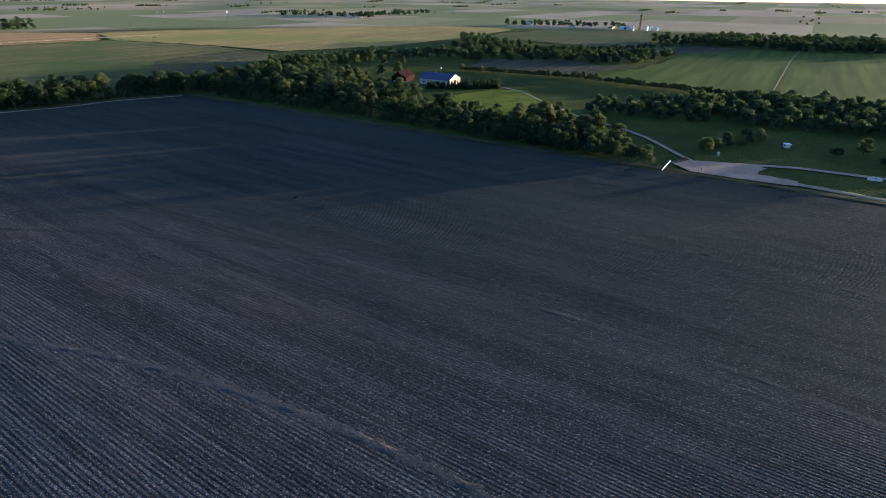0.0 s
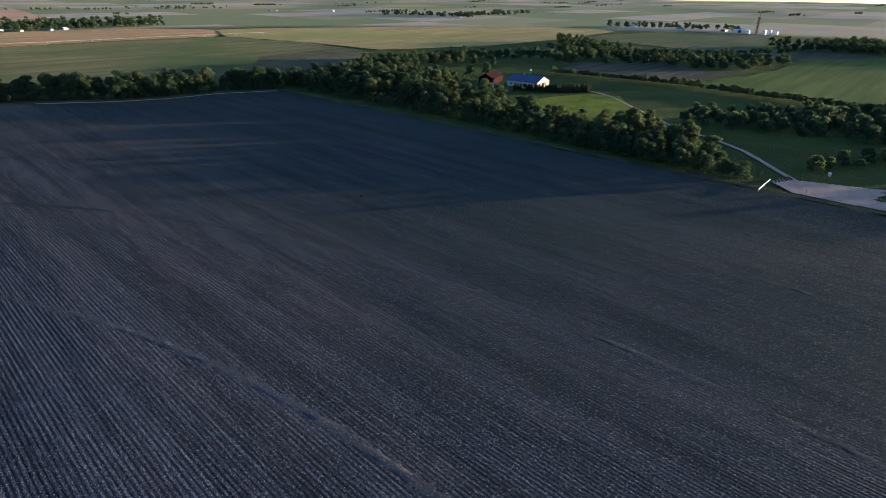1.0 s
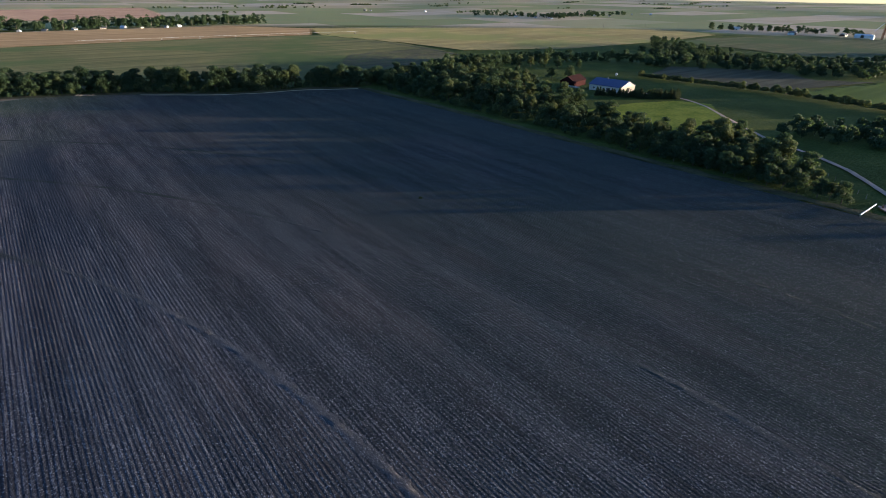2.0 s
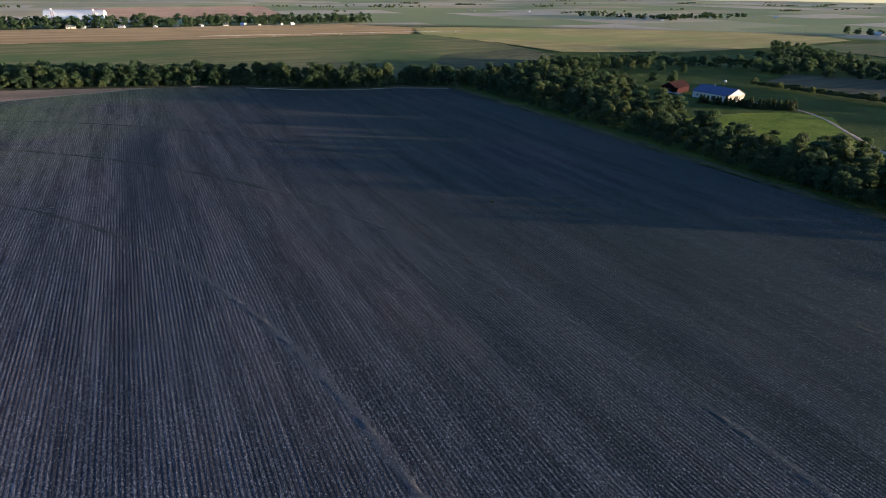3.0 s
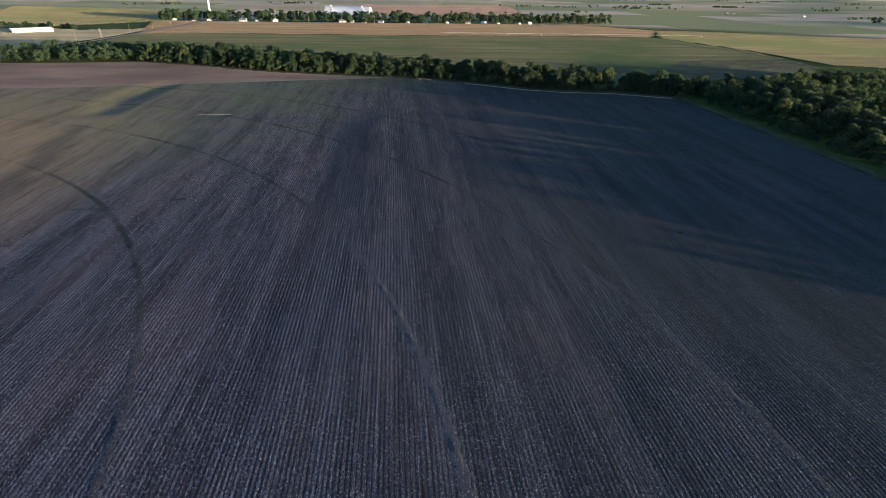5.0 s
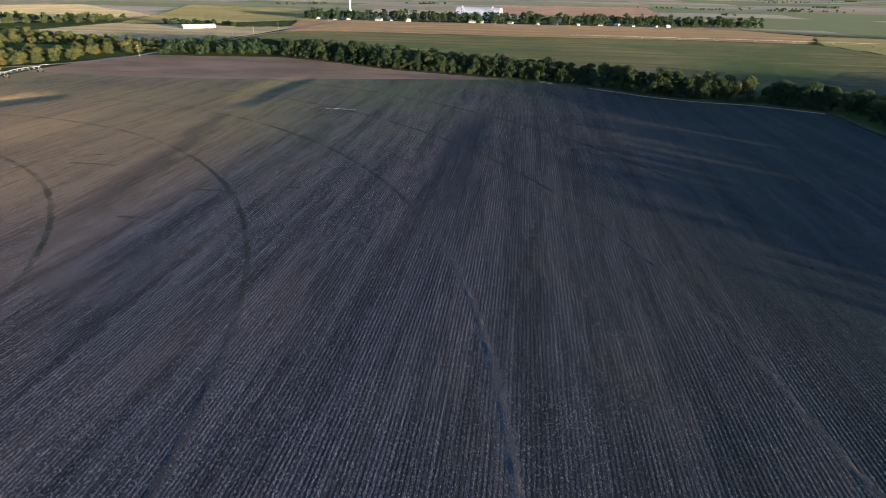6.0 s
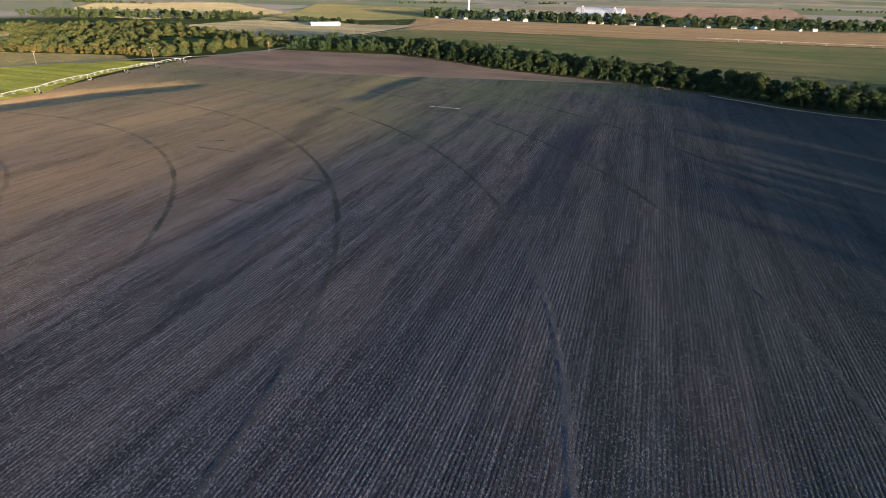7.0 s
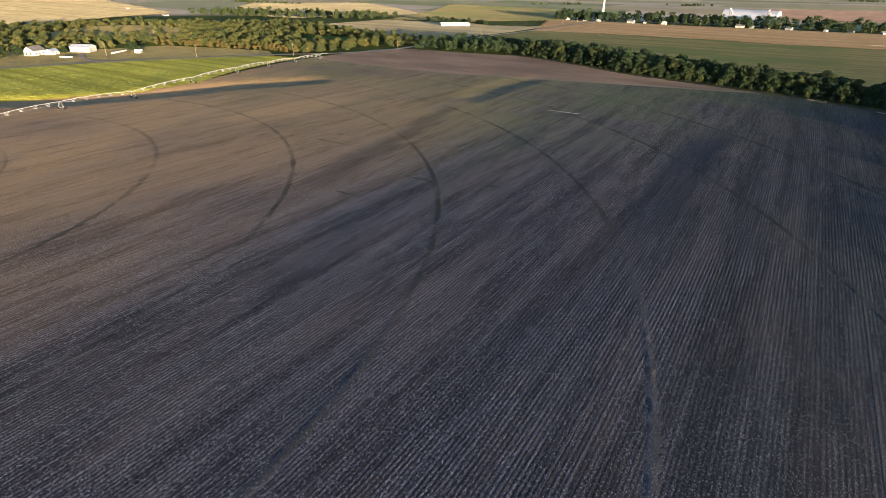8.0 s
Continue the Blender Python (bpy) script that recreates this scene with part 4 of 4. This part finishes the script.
part("wall", boxes((-1.5, 1.1, 0, 1.5, 1.22, 2.0), (-1.5, -1.1, 0, -1.38, 1.1, 2.0), (1.38, -1.1, 0, 1.5, 1.1, 2.0), (-1.5, -1.2, 1.7, 1.5, -1.1, 2.0)), WHITE, shelter)
part("roof", boxes((-1.9, -1.6, 2.0, 1.9, 1.6, 2.14)), TIN, shelter)
part("back_opening", boxes((-0.7, 1.24, 0.7, 0.7, 1.27, 1.6)), DARK, shelter)


def make_car(m, label):
    car = thing("car", m, label, "car")
    prof = [(-2.2, 0.35), (2.2, 0.35), (2.25, 0.75), (1.9, 0.95), (1.05, 1.02), (0.35, 1.48), (-1.35, 1.5), (-2.0, 1.05), (-2.25, 0.9)]
    bm = bmesh.new()
    lo = [bm.verts.new((x, -0.88 if z < 1.1 else -0.7, z)) for x, z in prof]
    hi = [bm.verts.new((x, 0.88 if z < 1.1 else 0.7, z)) for x, z in prof]
    bm.faces.new(lo)
    bm.faces.new(hi[::-1])
    for k in range(len(prof)):
        bm.faces.new((lo[k], hi[k], hi[(k + 1) % len(prof)], lo[(k + 1) % len(prof)]))
    bmesh.ops.recalc_face_normals(bm, faces=bm.faces)
    part("body", bm, WHITE, car)
    part("windscreen", boxes((0.42, -0.62, 1.08, 0.92, 0.62, 1.38)), GLASS, car)
    for sy in (-1, 1):
        part("side_window", boxes((-1.5, sy * 0.78 - 0.04, 1.06, 0.35, sy * 0.78 + 0.04, 1.38)), GLASS, car)
        part("headlight", boxes((2.18, sy * 0.62 - 0.16, 0.66, 2.27, sy * 0.62 + 0.16, 0.82)), GLASS, car)
        part("tail_light", boxes((-2.28, sy * 0.66 - 0.12, 0.75, -2.2, sy * 0.66 + 0.12, 0.95)), RED_LAMP, car)
        for x in (-1.35, 1.4):
            wheel = part("wheel", tube(bmesh.new(), [(x, sy * 0.72, 0.33), (x, sy * 0.92, 0.33)], [0.33, 0.33], 14), RUBBER, car)
            part("rim", tube(bmesh.new(), [(x, sy * 0.91, 0.33), (x, sy * 0.94, 0.33)], [0.2, 0.18], 10), TIN, wheel)
    return car


make_car(at(217.5, -30, 97, 0.14), "white car standing on the gravel lane")

# things at the turning place
bar = thing("barrier", at(192.5, 39.2, 0), "long white pipe barrier on low posts beside the field", "barrier")
part("pipe", tube(bmesh.new(), [(-7.5, 0, 0.95), (7.5, 0, 1.1)], [0.22, 0.22], 8), WHITE, bar)
for x in (-7, 0, 7):
    part("post", boxes((x - 0.1, -0.1, -0.2, x + 0.1, 0.1, 1.0)), WOOD, bar)
sign = thing("sign_board", at(194.5, 26.5, 20), "small white board on a post at the turning place", "sign")
part("post", boxes((-0.06, -0.06, -0.2, 0.06, 0.06, 1.5)), WOOD, sign)
part("board", boxes((-0.9, -0.1, 0.7, 0.9, -0.06, 1.6)), WHITE, sign)
gate = thing("farm_gate", at(216, 28, -50), "rusty tube farm gate beside the gravel lane", "gate")
for z in (0.3, 0.6, 0.9, 1.2):
    part("rail", tube(bmesh.new(), [(-4, 0, z), (4, 0, z)], [0.04, 0.04]), RUST, gate)
for x in (-4.1, 0, 4.1):
    part("post", tube(bmesh.new(), [(x, 0, -0.2), (x, 0, 1.5)], [0.09, 0.09]), WOOD, gate)
rnd = random.Random(5)
for k in range(6):
    log = thing("log", at(202 + k * 1.6, 37.5 - k * 0.6, rnd.uniform(-40, 40)), "rusty brown log lying beside the lane", "log", "logs by the lane")
    part("trunk", tube(bmesh.new(), [(-1.6, 0, 0.3), (0, 0.1, 0.32), (1.7, 0, 0.28)], [0.26, 0.3, 0.22], 8), RUST, log)
box_post = thing("hydrant_box", at(221, 24, 20), "grey utility box on a post by the gate", "utility box")
part("post", boxes((-0.08, -0.08, -0.2, 0.08, 0.08, 1.2)), WOOD, box_post)
part("cabinet", boxes((-0.7, -0.4, 0.9, 0.7, 0.4, 2.2)), TIN, box_post)


# ---- irrigation arms ----
def irrigation_arm(line, label, detail=True):
    """A centre-pivot arm: arched pipe spans with trusses, from the pivot (first point) over two-wheeled towers at the other points."""
    arm = thing("pivot_sprinkler", Matrix(), label, "irrigation sprinkler")
    pts = [Vector(p) for p in line]
    pts.append(pts[-1] + (pts[-1] - pts[-2]).normalized() * 9)       # overhang past the last tower

    def spot(i, z, side=0.0):
        u = (pts[min(i + 1, len(pts) - 1)] - pts[i - 1 if i else 0]).normalized()
        x, y = pts[i].x - u.y * side, pts[i].y + u.x * side
        return Vector((x, y, height(x, y) + z))

    for i in range(1, len(pts) - 1):
        u = (pts[i + 1] - pts[i - 1]).normalized().to_3d()
        tower = part("tower", tube(bmesh.new(), [spot(i, 0.7, -2.0), spot(i, 0.7, 2.0)], [0.09, 0.09]), STEEL, arm)
        for sgn in (-1, 1):
            part("leg", tube(bmesh.new(), [spot(i, 0.7, sgn * 1.9), spot(i, 3.9, sgn * 0.25)], [0.1, 0.08]), STEEL, tower)
            c = spot(i, 0.62, sgn * 2.0)
            part("wheel", tube(bmesh.new(), [c - u * 0.18, c + u * 0.18], [0.62, 0.62], 12), RUBBER, tower)
    for i in range(len(pts) - 1):
        h0, h1 = spot(i, 3.9), spot(i + 1, 3.9)
        long = (pts[i + 1] - pts[i]).length
        side = Vector((-(pts[i + 1] - pts[i]).y, (pts[i + 1] - pts[i]).x, 0)).normalized()
        arch = lambda u: h0.lerp(h1, u) + Vector((0, 0, (0.8 if detail else 0.3) * 4 * u * (1 - u)))
        pipe = part("pipe", tube(bmesh.new(), [arch(k / 14) for k in range(15)], [0.13 if detail else 0.10] * 15, 6), STEEL, arm)
        if not detail or long < 20:
            continue
        feet = [[], []]
        for k in range(1, 6):
            u = k / 6
            for j, sgn in enumerate((-1, 1)):
                foot = arch(u) + side * sgn * 0.8 - Vector((0, 0, 1.5))
                feet[j].append(foot)
                part("strut", tube(bmesh.new(), [arch(u - 0.03), foot, arch(u + 0.03)], [0.07] * 3, 4), STEEL, pipe)
            part("cross_strut", tube(bmesh.new(), [feet[0][-1], feet[1][-1]], [0.05] * 2, 4), STEEL, pipe)
        for rod in feet:
            part("tie_rod", tube(bmesh.new(), [h0] + rod + [h1], [0.014] * (len(rod) + 2), 4), STEEL, pipe)
    return arm


irrigation_arm([PIVOT, (-272, 62), (-290, 104), (-306, 146), (-316, 190), (-321, 234), (-334, 279), (-340, 314), (-342, 344), (-342, 373)], "galvanised centre-pivot irrigation arm standing at the field's edge")
irrigation_arm([(73 + 49 * k, 829) for k in range(9)], "far pale irrigation arm across a green field", detail=False)

# loose pipes and brush lying in the field
for k in range(4):
    pipe = thing("irrigation_pipe", at(-95 + k * 4.6, 295.5 + 0.3 * (k % 2), 4), "pale irrigation pipe lying on the soil", "pipe", "loose pipes in the field")
    part("pipe", tube(bmesh.new(), [(-2.1, 0, 0.2), (1.6, 0, 0.12)], [0.045, 0.045], 8), STEEL, pipe)
    part("coupling", tube(bmesh.new(), [(1.5, 0, 0.2), (1.7, 0, 0.2)], [0.1, 0.1], 8), TIN, pipe)
for (px, py), ln, az in (((-146, 178.5), 19, 90), ((-94, 135), 20, 90), ((-87, 160.5), 15, 90), ((-154, 189), 7, 60), ((-66, 168), 10, 80)):
    dx, dy = math.sin(radians(az)) * ln / 2, math.cos(radians(az)) * ln / 2
    strip("washed_streak", [(px - dx, py - dy), (px, py + 0.6), (px + dx, py + dy)], 1.1, 0.06, TRACK, "short washed-out streak across the rows", "soil streak", step=1.5, ragged=0.7, seed=int(200 + px))


def brush_pile(x, y, size, label):
    rng = random.Random(int(x * 7 + y))
    pile = thing("brush_pile", at(x, y), label, "brush pile")
    for k in range(9):
        a = rng.uniform(0, 6.28)
        c = Vector((rng.uniform(-1, 1) * size, rng.uniform(-0.5, 0.5) * size, 0.25))
        d = Vector((math.cos(a), math.sin(a), rng.uniform(0.0, 0.5))) * size * 0.8
        part("branch", tube(bmesh.new(), [c - d * 0.5, c, c + d], [0.14, 0.12, 0.05], 5), WOOD, pile)
    return pile


brush_pile(25, 418, 2.6, "grey heap of cut branches at the field's end")
brush_pile(31, 415, 1.8, "grey heap of cut branches at the field's end")
plant(BUSH, [(86, 136)], 30, 0.22, 0.25, "single dark weed tuft in the field", "")


# ---- farm on the far side of the road ----
gable_building("farmhouse", at(-552, 240, 28), 9, 14, 4.2, 7.4, WHITE, GREY_ROOF, "white two-storey farmhouse among trees", "house", doors=(("E", 0, 0, 1.1, 2.1),), windows=(("E", -4, 1.0, 1.1, 1.3), ("E", 4, 1.0, 1.1, 1.3), ("S", -2, 1.0, 1.1, 1.3), ("S", 2, 1.0, 1.1, 1.3)))
gable_building("annex", at(-546, 251, 28), 7, 9, 2.8, 4.6, WHITE, TIN, "low white farmhouse annex", "house", doors=(("E", 1, 0, 1.0, 2.0),), windows=(("E", -2.5, 1.0, 1.0, 1.1),))
gable_building("shed", at(-545, 277, -62), 10, 19, 4.2, 6.2, WHITE, TIN, "white metal farm shed beside the drive", "shed", doors=(("W", -4, 0, 4, 3.4), ("W", 4, 0, 1.1, 2.1)))
gable_building("shed", at(-499, 302, -60), 3.5, 5.5, 2.2, 3.2, WHITE, TIN, "little white garden shed in dry grass", "shed", doors=(("W", 0, 0, 1.0, 1.8),))
trailer = thing("trailer", at(-511, 246, -60), "low white flat trailer by the drive", "trailer")
part("bed", boxes((-1.2, -5, 0.8, 1.2, 5, 1.7)), WHITE, trailer)
for x in (-1.1, 1.1):
    for y in (-2, -1, 3.5):
        part("wheel", tube(bmesh.new(), [(x - 0.12, y, 0.4), (x + 0.12, y, 0.4)], [0.4, 0.4], 10), RUBBER, trailer)
wall_line = thing("wall", at(-515, 293, 30), "low white yard wall behind the drive", "wall")
for k in range(10):
    part("panel", boxes((-0.1, k * 2.4 - 12, -0.2, 0.1, k * 2.4 - 9.7, 1.4)), WHITE, wall_line)
gable_building("poultry_barn", at(-468, 804, -44), 13, 46, 3.2, 5.4, WHITE, WHITE, "long low white poultry barn in a green field", "barn", doors=(("S", 0, 0, 3, 2.8),), windows=tuple(("E", -18 + 6 * k, 1.2, 2.4, 0.9) for k in range(7)))

# ---- village ----
HOUSES = [gable_building("village_house", at(-267, 1090, 80), 8, 12, 3.2, 5.8, WHITE, GREY_ROOF, "small white house along the village road", "house", doors=(("W", 0, 0, 1.1, 2.1),), windows=(("W", -3.5, 1.0, 1.2, 1.2), ("W", 3.5, 1.0, 1.2, 1.2)), group="village houses"),
          gable_building("village_house", at(-214, 1112, 5), 9, 11, 3.0, 6.2, WHITE, TIN, "small white house with a bright roof in the village", "house", doors=(("S", 1.5, 0, 1.1, 2.1),), windows=(("S", -2, 1.0, 1.2, 1.2),), group="village houses"),
          gable_building("village_house", at(-90, 1113, 85), 9, 13, 3.0, 5.4, CREAM, GREY_ROOF, "small cream house along the village road", "house", doors=(("W", 0, 0, 1.1, 2.1),), windows=(("W", 4, 1.0, 1.2, 1.2),), group="village houses")]
for k, (x, y) in enumerate([(-247, 1108), (-73, 1121), (-50, 1123), (-18, 1118), (33, 1116), (66, 1112), (107, 1120), (181, 1130), (211, 1140), (253, 1142), (277, 1152), (-330, 1100), (-360, 1108), (-395, 1110), (150, 1128), (1166, 1150), (1175, 1027), (1190, 1050), (1180, 1090), (1443, 1094), (1475, 1062), (1665, 1112), (1710, 1071), (1030, 1733), (1045, 1720), (1158, 1561), (-985, 640), (-900, 760), (-1210, 700)]):
    copy_thing(HOUSES[k % 3], at(x, y, (k * 83) % 180, -0.2, 0.52 + 0.09 * (k % 4)))

# grain store: long arched tin hall with bucket elevators
hall = thing("grain_hall", at(-84, 1190, -14), "long arched white metal grain hall behind the village", "grain store")
bm = bmesh.new()
R = 12.5
arc = [(R, -0.5)] + [(R * math.cos(math.pi * k / 20), 13 + R * math.sin(math.pi * k / 20)) for k in range(21)] + [(-R, -0.5)]
a0, a1 = [[bm.verts.new((sx, py, pz)) for py, pz in arc] for sx in (-46, 46)]
for k in range(22):
    bm.faces.new((a0[k], a0[k + 1], a1[k + 1], a1[k]))
bmesh.ops.recalc_face_normals(bm, faces=bm.faces)
for f in bm.faces:
    f.smooth = True
part("shell", bm, TIN, hall)
for sx, nm in ((-45.8, "end_wall"), (45.5, "end_wall")):
    bm = bmesh.new()
    bm.faces.new([bm.verts.new((sx, py * 0.98, pz * 0.98)) for py, pz in arc])
    e = bmesh.ops.extrude_face_region(bm, geom=bm.faces[:])
    bmesh.ops.translate(bm, verts=[v for v in e["geom"] if isinstance(v, bmesh.types.BMVert)], vec=(0.3, 0, 0))
    part(nm, bm, WHITE, hall)
part("door", boxes((45.75, -4, 9, 46.05, 4, 17)), DARK, hall)


def bucket_elevator(x, y, tall, label):
    el = thing("bucket_elevator", at(x, y), label, "grain elevator")
    for sx, sy in ((-1, -1), (1, -1), (1, 1), (-1, 1)):
        part("leg", boxes((sx * 1.6 - 0.15, sy * 1.6 - 0.15, -0.3, sx * 1.6 + 0.15, sy * 1.6 + 0.15, tall)), RUST, el)
    for k in range(int(tall / 3)):
        part("brace", boxes((-1.75, -1.75, 2 + k * 3, 1.75, -1.6, 2.2 + k * 3), (-1.75, 1.6, 2 + k * 3, 1.75, 1.75, 2.2 + k * 3)), RUST, el)
    part("head", boxes((-1.4, -1.2, tall, 1.4, 1.2, tall + 2.4)), TIN, el)
    part("spout", tube(bmesh.new(), [(0, 0, tall + 0.5), (7, 0, tall * 0.62)], [0.35, 0.35]), TIN, el)


bucket_elevator(-116, 1168, 26, "tall rusty bucket elevator against the grain hall")
bucket_elevator(-56, 1168, 25, "tall rusty bucket elevator against the grain hall")


def grain_bin(x, y, r, tall, label):
    g = thing("grain_bin", at(x, y), label, "grain bin")
    bm = tube(bmesh.new(), [(0, 0, -0.3), (0, 0, tall)], [r, r], 20)
    part("wall", bm, TIN, g)
    part("roof", tube(bmesh.new(), [(0, 0, tall), (0, 0, tall + r * 0.5)], [r * 1.03, 0.3], 20), TIN, g)


# grain elevator on the right horizon
elevator = thing("grain_elevator", at(1172, 296, 0), "tall grey grain elevator tower with white sheds", "grain elevator")
part("tower", boxes(*[(sx * 1.4 - 0.2, sy * 1.4 - 0.2, -0.5, sx * 1.4 + 0.2, sy * 1.4 + 0.2, 26) for sx in (-1, 1) for sy in (-1, 1)], *[(-1.6, -1.6, 3 + 3 * k, 1.6, 1.6, 3.2 + 3 * k) for k in range(8)], (-0.5, -0.5, 0, 0.5, 0.5, 26)), RUST, elevator)
part("head_house", boxes((-2.0, -2.0, 26, 2.0, 2.0, 29.5)), GREY_ROOF, elevator)
part("mast", tube(bmesh.new(), [(0, 0, 29.4), (0, 0, 36)], [0.4, 0.2]), RUST, elevator)
part("spout", tube(bmesh.new(), [(0, 0, 29), (0, 14, 12)], [0.5, 0.5]), TIN, elevator)
for k, (x, y, r, tall) in enumerate([(1178, 284, 3, 7), (1180, 275, 3, 7), (1165, 308, 2.6, 6), (1190, 266, 2.4, 5)]):
    grain_bin(x, y, r, tall, "round galvanised grain bin by the elevator")
gable_building("grain_shed", at(1196, 330, 0), 12, 24, 3.6, 6, WHITE, TIN, "long white grain shed by the elevator", "shed", doors=(("W", 0, 0, 5, 5),))
gable_building("grain_shed", at(1215, 366, 90), 9, 13, 3, 5, WHITE, GREY_ROOF, "white shed by the elevator", "shed", doors=(("W", 0, 0, 3, 3),))
gable_building("house", at(1160, 432, 0), 9, 12, 3.5, 6, WHITE, GREY_ROOF, "white farmhouse among trees", "house", doors=(("W", 0, 0, 1, 2),), windows=(("W", 3.5, 1, 1.3, 1.3),))
gable_building("house", at(1215, 560, 30), 9, 12, 3.5, 6, WHITE, TIN, "white farmhouse among trees", "house", doors=(("W", 0, 0, 1, 2),), windows=(("W", 3.5, 1, 1.3, 1.3),))

# water tower
tower = thing("water_tower", at(-430, 1440), "white pedestal water tower behind the village", "water tower")
part("column", tube(bmesh.new(), [(0, 0, -0.5), (0, 0, 5), (0, 0, 34), (0, 0, 38)], [4.2, 2.4, 2.2, 4.5], 20), WHITE, tower)
bm = bmesh.new()
bmesh.ops.create_uvsphere(bm, u_segments=24, v_segments=14, radius=9)
bmesh.ops.scale(bm, verts=bm.verts, vec=(1, 1, 0.75))
bmesh.ops.translate(bm, verts=bm.verts, vec=(0, 0, 43))
part("tank", bm, WHITE, tower)

# ---- utility poles ----
pole = thing("utility_pole", at(-352, 741, 90), "weathered wooden utility pole with a crossarm", "utility pole", "utility poles")
part("post", tube(bmesh.new(), [(0, 0, -0.5), (0, 0, 10.5)], [0.2, 0.13], 8), WOOD, pole)
part("crossarm", boxes((-1.2, -0.07, 9.6, 1.2, 0.07, 9.78)), WOOD, pole)
for x in (-1.05, 0, 1.05):
    part("insulator", tube(bmesh.new(), [(x, 0, 9.78), (x, 0, 10.0)], [0.06, 0.04]), WHITE, pole)
spots = [(-347, 810, 90), (-345, 881, 90), (-344, 950, 90), (-343, 1020, 90), (-345, 670, 90), (-347, 600, 90), (-379, 377, 40), (-431, 314, 60), (-499, 273, 60), (-330, 470, 80)]
line = [(229, 1140), (300, 1148), (369, 1150), (445, 1110), (520, 1010), (590, 975), (660, 945), (745, 893), (830, 840), (915, 786), (997, 732), (1060, 675), (1104, 628)]
spots += [(x, y, 30) for x, y in line] + [(-150 + 60 * k, 1092, 0) for k in range(6)] + [(533 + 75 * k, 1140, 0) for k in range(8)]
for x, y, rz in spots:
    copy_thing(pole, at(x, y, rz))
# fence posts along the lane
for k in range(14):
    u = k / 13
    x, y = 212 + 48 * u, 39 + 46 * u + 3
    p = thing("fence_post", at(x - 4, y + 2), "grey wooden fence post along the lane", "fence post", "fence posts")
    part("post", tube(bmesh.new(), [(0, 0, -0.3), (0, 0, 1.3)], [0.1, 0.08], 6), WOOD, p)
